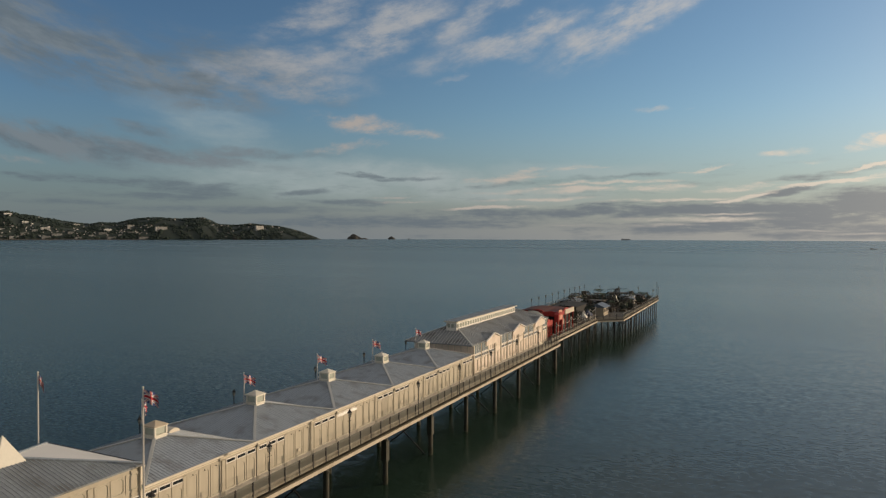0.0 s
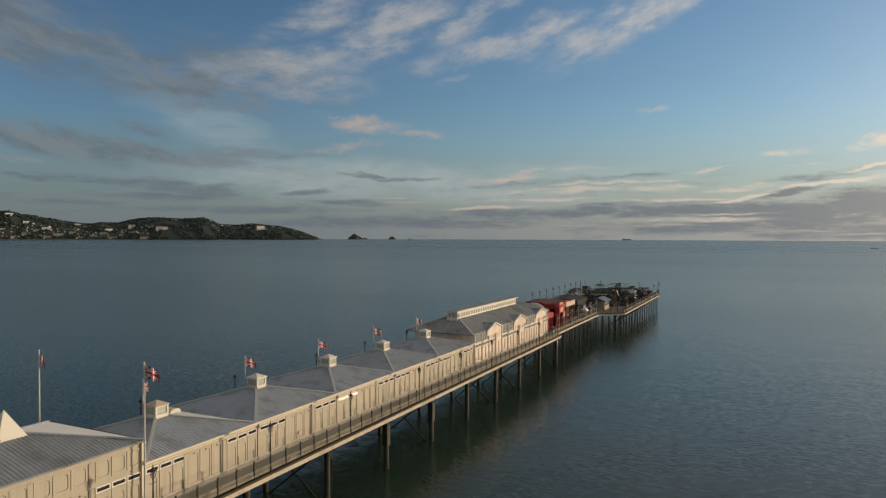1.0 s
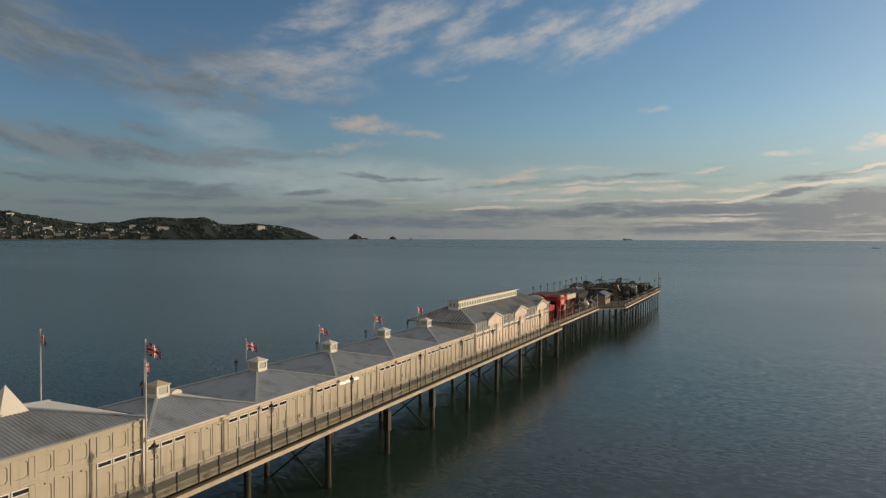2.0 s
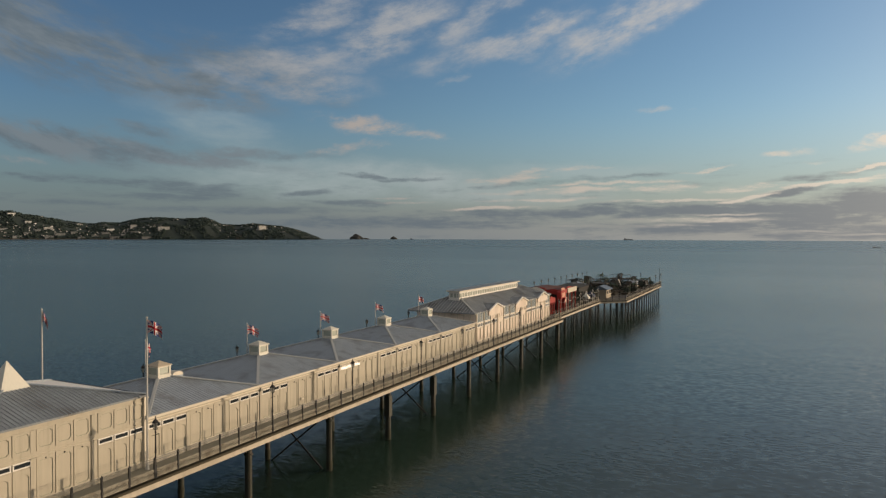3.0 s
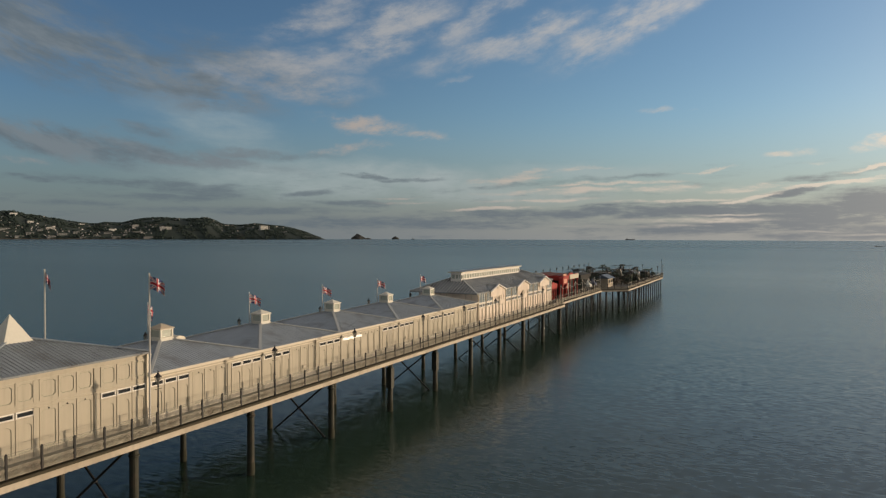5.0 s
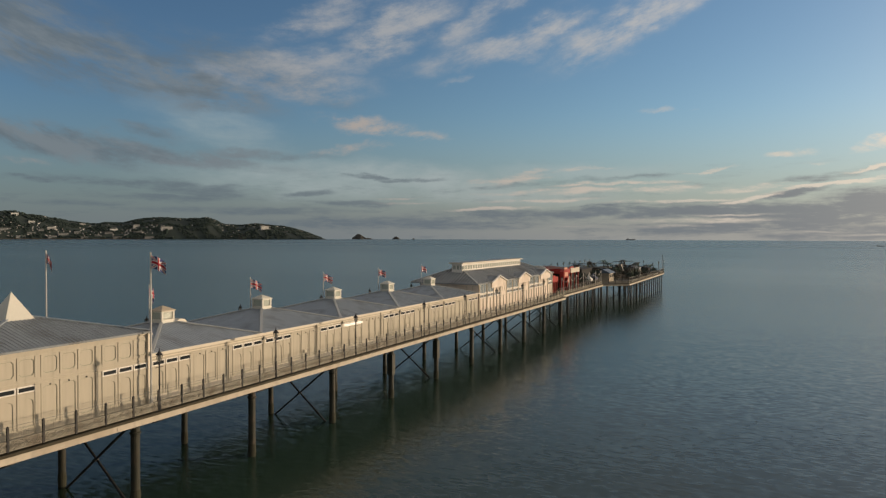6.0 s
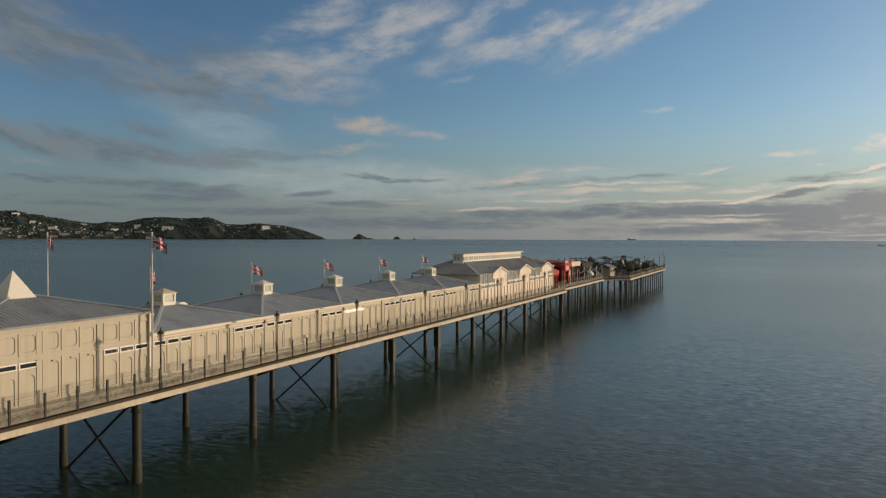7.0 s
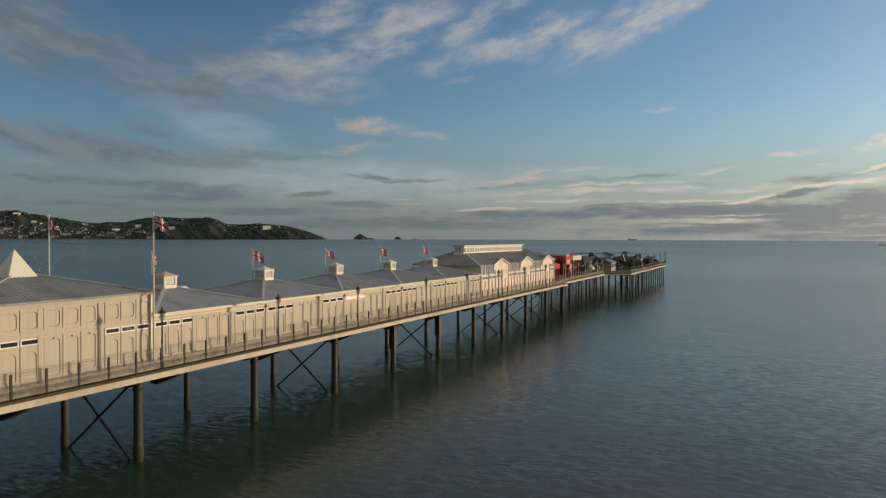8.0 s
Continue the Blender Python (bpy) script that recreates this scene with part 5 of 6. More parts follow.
for k in range(n + 1):
    y = MY0 + 0.06 + (MY1 - MY0 - 0.12) * k / n
    for x in (MX0 - 0.07, MX1 + 0.07):
        part("mullion", box(B(), x - 0.07, x + 0.07, y - 0.1, y + 0.1, MZ0 + 0.55, MZ1 - 0.35), WHITE, monitor)
    if k < n:
        y2 = y + (MY1 - MY0 - 0.12) / n
        part("pane", box(B(), MX0 - 0.09, MX0 - 0.07, y + 0.1, y2 - 0.1, MZ0 + 0.55, MZ1 - 0.35), FROST, monitor)
for k in range(3):
    x = MX1 + 0.1 + k * 0.52
    part("pane", box(B(), x + 0.06, x + 0.46, MY0 + 0.07, MY0 + 0.09, MZ0 + 0.55, MZ1 - 0.35), FROST, monitor)
    part("mullion", box(B(), x - 0.05, x + 0.05, MY0, MY0 + 0.14, MZ0 + 0.55, MZ1 - 0.35), WHITE, monitor)


# ---- stalls behind the pavilion ----
def stall(x0, x1, y0, y1, h, mat, roofmat, label, over=0.35, pitch=0.35, signs=()):
    t = thing("stall", ((x0 + x1) / 2, (y0 + y1) / 2, DECK_Z), label, "stall", "stalls on the pier")
    hx, hy = abs(x1 - x0) / 2, abs(y1 - y0) / 2
    bm = B()
    box(bm, -hx, hx, -hy, hy, 0, h)
    box(bm, -hx - 0.04, hx + 0.04, -hy - 0.04, hy + 0.04, 0, 0.2)
    box(bm, -hx - 0.05, hx + 0.05, -hy - 0.05, hy + 0.05, h - 0.15, h)
    body = part("wall", bm, mat, t)
    bm = B()
    v = [bm.verts.new(p) for p in ((-hx - over, -hy - over, h), (hx + over, -hy - over, h), (hx + over, hy + over, h), (-hx - over, hy + over, h), (0, -hy - over, h + pitch), (0, hy + over, h + pitch))]
    for f in ((0, 1, 4), (2, 3, 5), (1, 2, 5, 4), (3, 0, 4, 5), (3, 2, 1, 0)):
        bm.faces.new([v[i] for i in f])
    part("roof", bm, roofmat, t)
    k = max(1, int(2 * hy / 2.2))
    for i in range(k):
        y = -hy + 2 * hy * (i + 0.5) / k
        # a near-black board on the wall stands in for the hatch's shade
        part("hatch", box(B(), hx + 0.005, hx + 0.05, y - 0.75, y + 0.75, 0.9, min(2.2, h - 0.3)), DARK, body, "dark board painted as a shaded serving hatch")
        part("counter", box(B(), hx + 0.01, hx + 0.3, y - 0.8, y + 0.8, 0.82, 0.88), TRIM, body)
    for (a, b, z0, z1, m) in signs:
        part("sign_board", box(B(), hx + 0.06, hx + 0.16, a, b, z0, z1), m, t, "bright painted sign board")
    return t


stall(-0.4, -3.2, 150.8, 155.4, 1.9, CAPTAN, BLUEROOF, "tan hut with a slate-blue pitched roof", over=0.5, pitch=0.85)
stall(-3.0, -8.0, 136.6, 145.4, 3.3, DARK, DARK, "tall dark ride shed with serving hatches", pitch=0.15)
stall(-9.0, -13.0, 160.0, 166.0, 2.0, DARK, ROOF2, "dark grey ride shed on the pier head", pitch=0.6)
stall(0.6, -2.6, 180.0, 185.0, 1.9, TRIM, ROOF2, "pale low booth with a grey roof", pitch=0.5)


def arcade(x0, x1, y0, y1, h, label, signs):
    """A red amusement stall: columns round a solid dark block for the shaded inside, a deep fascia with a scalloped
    top, a low roof.
    """
    t = thing("amusement_stall", (x1, y0, DECK_Z), label, "stall", "red stalls on the pier")
    w, l = x1 - x0, y1 - y0
    # the open front's inner shade is a solid near-black block, nothing inside it
    part("inside", box(B(), -w + 0.3, -0.9, 0.9, l - 0.2, 0, h - 0.6), DARK, t, "solid dark block painted as the shaded interior")
    spots = [(-0.15 - (w - 0.3) * k / 3, 0.15) for k in range(4)] + [(-0.15, 0.15 + (l - 0.3) * k / 4) for k in range(1, 5)]
    for px, py in spots:
        bm = B()
        box(bm, px - 0.09, px + 0.09, py - 0.09, py + 0.09, 0, h - 0.6)
        box(bm, px - 0.19, px + 0.19, py - 0.19, py + 0.19, 0, 0.25)
        box(bm, px - 0.2, px + 0.2, py - 0.2, py + 0.2, h - 0.95, h - 0.82)
        part("column", bm, RED, t)

    def fascia(length, along_x):
        bm = B()
        n = 24
        rows = []
        for k in range(n + 1):
            u = k / n
            top = h + 0.22 * abs(math.sin(3 * math.pi * u)) + (0.25 if abs(u - 0.5) < 0.15 else 0.0)
            low = h - 0.75 + 0.1 * abs(math.sin(8 * math.pi * u))
            rows.append([bm.verts.new((-length * u, d, z) if along_x else (d, length * u, z)) for d in (-0.07, 0.07) for z in (low, top)])
        for a, c2 in zip(rows, rows[1:]):
            for p, q in ((0, 1), (1, 3), (3, 2), (2, 0)):
                bm.faces.new((a[p], a[q], c2[q], c2[p]))
        for r in (rows[0], rows[-1]):
            bm.faces.new((r[0], r[1], r[3], r[2]))
        return bm

    part("fascia", fascia(w, True), RED, t)
    part("fascia", fascia(l, False), RED, t)
    bm = B()
    v = [bm.verts.new(p) for p in ((-w, 0.1, h - 0.1), (-0.1, 0.1, h - 0.1), (-0.1, l, h - 0.1), (-w, l, h - 0.1), (-w / 2, 0.8, h + 0.15), (-w / 2, l - 0.8, h + 0.15))]
    for f in ((0, 1, 4), (2, 3, 5), (1, 2, 5, 4), (3, 0, 4, 5), (3, 2, 1, 0)):
        bm.faces.new([v[i] for i in f])
    part("roof", bm, REDROOF, t)
    for k in range(3):
        y = 1.6 + k * (l - 2.2) / 3
        bm = B()
        box(bm, -0.75, -0.25, y, y + (l - 3) / 3.4, 0, 0.95)
        box(bm, -0.8, -0.1, y - 0.05, y + (l - 3) / 3.4 + 0.05, 0.95, 1.02)
        part("counter", bm, DARK, t, "dark counter")
    for a, b2, z0, z1, m, lab in signs:
        bm = B()
        box(bm, 0.09, 0.2, a, b2, z0, z1)
        box(bm, 0.2, 0.23, a + 0.1, b2 - 0.1, z0 + 0.1, z1 - 0.1)
        part("sign_board", bm, m, t, lab)


arcade(-6.3, -2.3, 112.4, 117.2, 2.7, "low red amusement stall with a dark open front", ((0.3, 1.1, 0.1, 0.9, PINK, "salmon painted board"),))
arcade(-9.6, -1.7, 118.6, 129.6, 3.95, "tall red amusement stall with scalloped fascia and dark openings", ((-0.15, 1.9, 2.75, 4.4, PINK, "salmon painted corner sign"), (4.2, 10.6, 3.25, 4.1, MOULD, "long cream sign board"), (2.2, 3.2, 1.6, 2.6, PINK, "salmon painted sign")))
stall(-4.4, -9.5, 130.6, 136.4, 2.9, DARK, DARK, "dark ride shed behind the canopies", pitch=0.5)
stall(-4.0, -9.0, 146.0, 149.8, 2.3, DARK, DARK, "dark shed beside the tan hut", pitch=0.4)


def portal(x, y0, y1, h, depth):
    """A tall red entrance front: two piers, an arched head over a dark block for the shaded opening, a pink panel and a
    moulded cap.
    """
    t = thing("arcade_portal", (x, y0, DECK_Z), "tall bright red arcade front with an arched head and pink panel", "arcade front")
    w = y1 - y0
    for a, b in ((0, w * 0.13), (w * 0.87, w)):
        bm = B()
        box(bm, -depth, 0, a, b, 0, h * 0.62)
        box(bm, -depth - 0.06, 0.06, a - 0.06, b + 0.06, h * 0.55, h * 0.62)
        part("pier", bm, RED, t)
    bm = B()
    n = 14
    low = [(w * k / n, h * 0.5 + h * 0.14 * math.sin(math.pi * k / n)) for k in range(n + 1)]
    top = [(w * k / n, h * 0.9 + h * 0.1 * math.sin(math.pi * k / n)) for k in range(n + 1)]
    rows = [[bm.verts.new((xx, q[0], max(q[1], h * 0.62) if q is not r else q[1])) for xx in (-depth, 0.08) for q in (p, r)] for p, r in zip(low, top)]
    for a, b in zip(rows, rows[1:]):
        for i, j in ((0, 1), (1, 3), (3, 2), (2, 0)):
            bm.faces.new((a[i], a[j], b[j], b[i]))
    for r in (rows[0], rows[-1]):
        bm.faces.new((r[0], r[1], r[3], r[2]))
    part("head", bm, RED, t)
    # shade under the arch, painted as a solid near-black block
    part("opening", box(B(), -depth + 0.1, -0.5, w * 0.13, w * 0.87, 0, h * 0.62), DARK, t, "dark block painted as the shaded opening")
    part("panel", box(B(), 0.085, 0.15, w * 0.15, w * 0.75, h * 0.68, h * 0.86), PINK, t, "salmon pink panel")


portal(-1.45, 117.8, 120.9, 4.1, 0.7)


def barrel_canopy(x0, x1, y0, y1, z, rise):
    """A long arched red canopy roof on posts."""
    t = thing("barrel_canopy", (x0, y0, DECK_Z), "dark red arched canopy roof on thin posts", "canopy")
    n = 12
    bm = B()
    pts = [(x0 + (x1 - x0) * k / n, z + rise * math.sin(math.pi * k / n)) for k in range(n + 1)]
    a = [[bm.verts.new((px - x0, yy - y0, pz + d)) for px, pz in pts] for yy in (y0, y1) for d in (0.0, 0.14)]
    for p, q in ((0, 2), (3, 1), (1, 0), (2, 3)):
        for k in range(n):
            bm.faces.new((a[p][k], a[p][k + 1], a[q][k + 1], a[q][k]))
    for k in (0, n):
        bm.faces.new((a[0][k], a[1][k], a[3][k], a[2][k]))
    part("roof", bm, REDROOF, t)
    bm = B()
    for k in range(int((y1 - y0) / 0.5)):
        y = 0.25 + 0.5 * k
        box(bm, x1 - x0 - 0.04, x1 - x0 + 0.04, y - 0.2, y + 0.2, z - 0.3, z + 0.05)
    part("valance", bm, RED, t, "bright red scalloped valance")
    for px in (0.1, x1 - x0 - 0.1):
        for py in (0.2, (y1 - y0) / 2, y1 - y0 - 0.2):
            part("post", tube(B(), (px, py, 0), (px, py, z + 0.02), 0.06, seg=8), RED, t)


barrel_canopy(-8.6, -4.6, 118.4, 126.5, 3.95, 0.25)


def tent(x, y, r, h, mat, label):
    t = thing("canopy", (x, y, DECK_Z), label, "canopy", "canopies")
    for sx in (-1, 1):
        for sy in (-1, 1):
            part("leg", tube(B(), (sx * r, sy * r, 0), (sx * r, sy * r, h), 0.04, seg=6), POLE, t)
    bm = B()
    n = 12
    rows = []
    for rr, z in ((1.08, h - 0.35), (1.08, h), (0.6, h + 0.28), (0.25, h + 0.62), (0.02, h + 0.95)):
        rows.append([bm.verts.new((r * rr * max(-1, min(1, 1.42 * math.cos(2 * math.pi * (i + 0.5) / n))), r * rr * max(-1, min(1, 1.42 * math.sin(2 * math.pi * (i + 0.5) / n))), z)) for i in range(n)])
    for a, b in zip(rows, rows[1:]):
        for i in range(n):
            bm.faces.new((a[i], a[(i + 1) % n], b[(i + 1) % n], b[i]))
    part("cover", bm, mat, t)


tent(-1.7, 137.4, 0.65, 1.35, CANVAS, "small white canopy on thin legs")
tent(-1.7, 141.0, 0.85, 1.45, NAVY, "small navy canopy on thin legs")

# swags of lights on posts along the deck's edge past the pavilion
for k in range(7):
    y = 113.5 + 5.0 * k
    t = thing("festoon_post", (-0.55, y, DECK_Z), "thin pale post that carries a hanging cable", "post", "festoon posts")
    part("post", tube(B(), (0, 0, 0), (0, 0, 2.9), 0.05, 0.035, 8), POLE, t)
    if k < 6:
        bm = B()
        rings = [[bm.verts.new((0.02 * math.cos(q * 1.2566), 5.0 * s / 16, 2.85 - 0.85 * (1 - (s / 8 - 1) ** 2) + 0.02 * math.sin(q * 1.2566))) for q in range(5)] for s in range(17)]
        for a, b in zip(rings, rings[1:]):
            for q in range(5):
                bm.faces.new((a[q], a[(q + 1) % 5], b[(q + 1) % 5], b[q]))
        bm.faces.new(rings[0])
        bm.faces.new(rings[-1][::-1])
        part("cable", bm, CANVAS, t, "pale hanging cable")


# ---- rides on the pier head ----
def coaster(x, y, w, l, h, seed):
    """A small coaster: trestles of struts and braces under a pair of winding rails with sleepers."""
    rnd = random.Random(seed)
    t = thing("roller_coaster", (x, y, DECK_Z), "small dark-green roller coaster on timber and steel trestles", "roller coaster")
    n = 40
    path = []
    for i in range(n):
        a = 2 * math.pi * i / n
        path.append(Vector((w / 2 * math.cos(a) * (1 + 0.12 * math.sin(3 * a)), l / 2 * math.sin(a), h * (0.55 + 0.3 * math.sin(2 * a + 0.6) + 0.15 * math.sin(5 * a)))))
    rails = B()
    sleeper = mesh_of("sleeper", box(B(), -0.63, 0.63, -0.08, 0.08, -0.05, 0.05), TIMBER)
    for i in range(n):
        p, q = path[i], path[(i + 1) % n]
        side = (q - p).cross(Vector((0, 0, 1))).normalized() * 0.45
        for s in (-1, 1):
            tube(rails, p + side * s, q + side * s, 0.07, seg=5)
        for m in (p, p.lerp(q, 0.5)):
            part("sleeper", sleeper, None, t, at=m).rotation_euler = (0, 0, math.atan2(side.y, side.x))
        if i % 2 == 0:
            bm = B()
            for s in (-1, 1):
                top = p + side * s
                bar(bm, (top.x, top.y, 0), top, 0.14, 0.14)
            for z in (0.35, 0.7):
                bar(bm, (p + side).lerp(Vector((p.x + side.x, p.y + side.y, 0)), z), (p - side).lerp(Vector((p.x - side.x, p.y - side.y, 0)), z), 0.1, 0.1)
            nxt = path[(i + 2) % n]
            bar(bm, (p.x + side.x, p.y + side.y, 0.1), nxt + side * 0.9, 0.09, 0.09)
            bar(bm, (nxt.x + side.x, nxt.y + side.y, 0.1), p + side * 0.9, 0.09, 0.09)
            part("trestle", bm, rnd.choice((TIMBER, DARK, RIDEGREEN)), t)
    part("track", rails, DARK, t)


coaster(-7.0, 176.0, 14, 34, 3.4, 3)
coaster(-3.0, 165.0, 9, 16, 2.8, 5)
coaster(-8.0, 181.0, 8, 20, 3.9, 8)


def tower(x, y, w, h, mat, label):
    """A boxed lattice frame with decks and a railing on top."""
    t = thing("ride_tower", (x, y, DECK_Z), label, "ride")
    for sx in (-1, 1):
        for sy in (-1, 1):
            part("leg", bar(B(), (sx * w / 2, sy * w / 2, 0), (sx * w / 2, sy * w / 2, h), 0.16, 0.16), mat, t)
    for k in range(3):
        z = h * (k + 1) / 3
        bm = B()
        box(bm, -w / 2, w / 2, -w / 2, w / 2, z - 0.18, z - 0.06)
        part("platform", bm, TIMBER, t)
        bm = B()
        for sy in (-1, 1):
            bar(bm, (-w / 2, sy * w / 2, z - h / 3), (w / 2, sy * w / 2, z), 0.08, 0.08)
            bar(bm, (sy * w / 2, -w / 2, z - h / 3), (sy * w / 2, w / 2, z), 0.08, 0.08)
        part("bracing", bm, mat, t)
    bm = B()
    for s in (-1, 1):
        tube(bm, (-w / 2, s * w / 2, h + 0.9), (w / 2, s * w / 2, h + 0.9), 0.04, seg=5)
        tube(bm, (s * w / 2, -w / 2, h + 0.9), (s * w / 2, w / 2, h + 0.9), 0.04, seg=5)
        for q in (-1, 0, 1):
            tube(bm, (q * w / 2, s * w / 2, h), (q * w / 2, s * w / 2, h + 0.9), 0.03, seg=5)
    part("guard_rail", bm, DARK, t)


tower(-4.4, 187.0, 4.6, 2.5, DARK, "dark steel ride tower with platforms")
tower(-3.4, 157.5, 3.6, 3.0, DARK, "dark steel ride frame with stacked platforms")
tower(-7.5, 150.5, 3.4, 3.0, DARK, "dark steel ride frame beside the sheds")
tower(-9.5, 160.0, 2.6, 1.5, DARK, "dark steel ride frame with platforms")
stall(2.0, -1.2, 188.2, 191.6, 1.7, DARK, DARK, "low dark booth near the pier's end", pitch=0.3)
stall(1.8, -0.8, 174.6, 177.0, 1.8, TIMBER, BLUEROOF, "small brown kiosk with a slate-blue roof", pitch=0.5)
tower(-10.5, 192.0, 2.6, 1.7, RIDEGREEN, "green steel ride frame with platforms")


def slide(x, y):
    t = thing("slide", (x, y, DECK_Z), "pale fairground slide with a stepped frame", "slide")
    bm = B()
    pts = [(0, 6.0 * s / 10, 2.9 * (1 - s / 10) + 0.15 * math.sin(s * 1.3) + 0.3) for s in range(11)]
    rows = [[bm.verts.new((sx, p[1], p[2] + dz)) for sx, dz in ((-0.45, 0.2), (-0.4, 0.0), (0.4, 0.0), (0.45, 0.2), (0.42, -0.08), (-0.42, -0.08))] for p in pts]
    for a, b in zip(rows, rows[1:]):
        for q in range(6):
            bm.faces.new((a[q], a[(q + 1) % 6], b[(q + 1) % 6], b[q]))
    part("chute", bm, CANVAS, t)
    for k in range(5):
        p = pts[2 * k]
        for s in (-0.4, 0.4):
            part("leg", bar(B(), (s, p[1], 0), (s, p[1], p[2]), 0.1, 0.1), DARK, t)


slide(-1.2, 166.0)


def shrub(x, y, r, h, seed):
    rnd = random.Random(seed)
    t = thing("shrub", (x, y, DECK_Z), "dark green bushy shrub in a low timber planter", "shrub", "shrubs on the pier head")
    bm = B()
    box(bm, -r * 0.8, r * 0.8, -r * 0.8, r * 0.8, 0, 0.45)
    box(bm, -r * 0.84, r * 0.84, -r * 0.84, r * 0.84, 0.4, 0.47)
    part("planter", bm, TIMBER, t)
    bm = B()
    for k in range(5):
        a = 1.26 * k
        tube(bm, (0, 0, 0.4), (0.5 * r * math.cos(a), 0.5 * r * math.sin(a), h * 0.7), 0.05, 0.02, 5)
    part("stems", bm, TIMBER, t)
    bm = B()
    for k in range(int(300 * r * r)):
        d = Vector((rnd.gauss(0, 1), rnd.gauss(0, 1), rnd.gauss(0, 1))).normalized() * rnd.uniform(0.35, 1.0)
        lump = 1 + 0.25 * math.sin(4 * d.x + seed) * math.cos(5 * d.y + seed)
        p = Vector((d.x * r * lump, d.y * r * lump, 0.45 + (h - 0.45) * (0.5 + 0.5 * d.z * lump)))
        s = rnd.uniform(0.09, 0.2)
        u = Vector((rnd.gauss(0, 1), rnd.gauss(0, 1), rnd.gauss(0, 1))).normalized() * s
        w = u.orthogonal().normalized() * s * 0.6
        bm.faces.new([bm.verts.new(q) for q in (p - u, p + w, p + u, p - w)])
    part("leaves", bm, WOODS, t)


for k, (sx, sy, sr, sh) in enumerate(((-4.6, 158.0, 1.2, 2.2), (-6.2, 160.5, 1.3, 2.6), (-5.0, 170.5, 1.3, 2.8), (-2.4, 160.5, 1.0, 1.8), (-7.5, 166.5, 1.4, 2.4), (-0.2, 173.0, 1.0, 1.7), (-3.4, 184.0, 1.1, 2.0), (-8.4, 154.5, 1.3, 2.0), (-5.6, 151.8, 1.1, 1.9), (0.8, 178.2, 0.9, 1.5), (-3.2, 131.6, 1.5, 3.3), (-6.4, 137.2, 1.6, 3.6), (-3.0, 135.2, 1.4, 3.0), (-3.2, 144.6, 1.6, 2.9), (-7.4, 144.2, 1.5, 3.5), (-3.0, 148.6, 1.3, 2.8), (2.7, 167.5, 1.0, 1.8), (1.2, 186.5, 1.1, 1.9), (2.6, 181.5, 1.0, 1.6), (-1.6, 177.5, 1.3, 2.3), (2.7, 193.5, 0.9, 1.7), (-1.8, 196.0, 1.2, 2.0), (1.6, 162.5, 1.0, 1.7), (-1.4, 169.5, 1.2, 2.2))):
    shrub(sx, sy, sr, sh, 40 + k)


def potted_palm(x, y, h, seed):
    rnd = random.Random(seed)
    t = thing("palm", (x, y, DECK_Z), "small palm with drooping green fronds in a tub", "palm", "palms")
    part("tub", turned(B(), [(0.32, 0), (0.42, 0.5), (0.38, 0.5), (0.36, 0.44)], 10), TIMBER, t)
    part("trunk", tube(B(), (0, 0, 0.4), (0.1, 0.05, h), 0.14, 0.09, 8), TIMBER, t)
    bm = B()
    for k in range(16):
        a, lift = rnd.uniform(0, 6.28), rnd.uniform(0.1, 0.9)
        prev = None
        for s in range(6):
            u = s / 5
            c0 = Vector((0.1 + 1.2 * u * math.cos(a), 0.05 + 1.2 * u * math.sin(a), h + lift * u - 1.1 * u * u))
            side = Vector((-math.sin(a), math.cos(a), 0)) * 0.16 * (1 - u * 0.9)
            cur = (bm.verts.new(c0 + side - Vector((0, 0, 0.06))), bm.verts.new(c0), bm.verts.new(c0 - side - Vector((0, 0, 0.06))))
            if prev:
                bm.faces.new((prev[0], prev[1], cur[1], cur[0]))
                bm.faces.new((prev[1], prev[2], cur[2], cur[1]))
            prev = cur
    part("fronds", bm, RIDEGREEN, t)


for k, (x, y, h) in enumerate(((-0.8, 160.0, 2.6), (1.5, 172.0, 2.2), (-5.0, 170.0, 3.4), (2.2, 190.5, 2.4), (-8.5, 181.0, 3.6), (0.0, 196.0, 2.0))):
    potted_palm(x, y, h, 20 + k)

for k in range(10):
    copy_thing(post, pose(HEAD_F + 0.2, 149.5 + 5.6 * k, DECK_Z))
for k in range(6):
    copy_thing(post, pose(HEAD_N - 0.15, 150.0 + 10.1 * k, DECK_Z))
for k in range(3):
    copy_thing(post, pose(HEAD_N - 5.5 * (k + 1), HEAD_E - 0.2, DECK_Z))
bm = B()
tube(bm, (0, 0, 0), (0, 0, 4.6), 0.06, 0.04, 8)
t = thing("mast", (HEAD_N - 0.3, HEAD_E - 0.4, DECK_Z), "thin dark mast at the pier's end", "mast")
part("pole", bm, IRON, t)
part("beacon", turned(B(), [(0.1, 4.6), (0.12, 4.75), (0.05, 4.9)], 8), IRON, t)

# ---- the far shore ----
def ray(az):
    return Vector((math.sin(radians(az)), math.cos(radians(az)), 0))


def lerp_rows(rows, u):
    for (a, b), (c2, d) in zip(rows, rows[1:]):
        if a <= u <= c2:
            return b + (d - b) * (u - a) / (c2 - a)
    return rows[0][1] if u < rows[0][0] else rows[-1][1]


EYE = Vector((32, 0, 0))
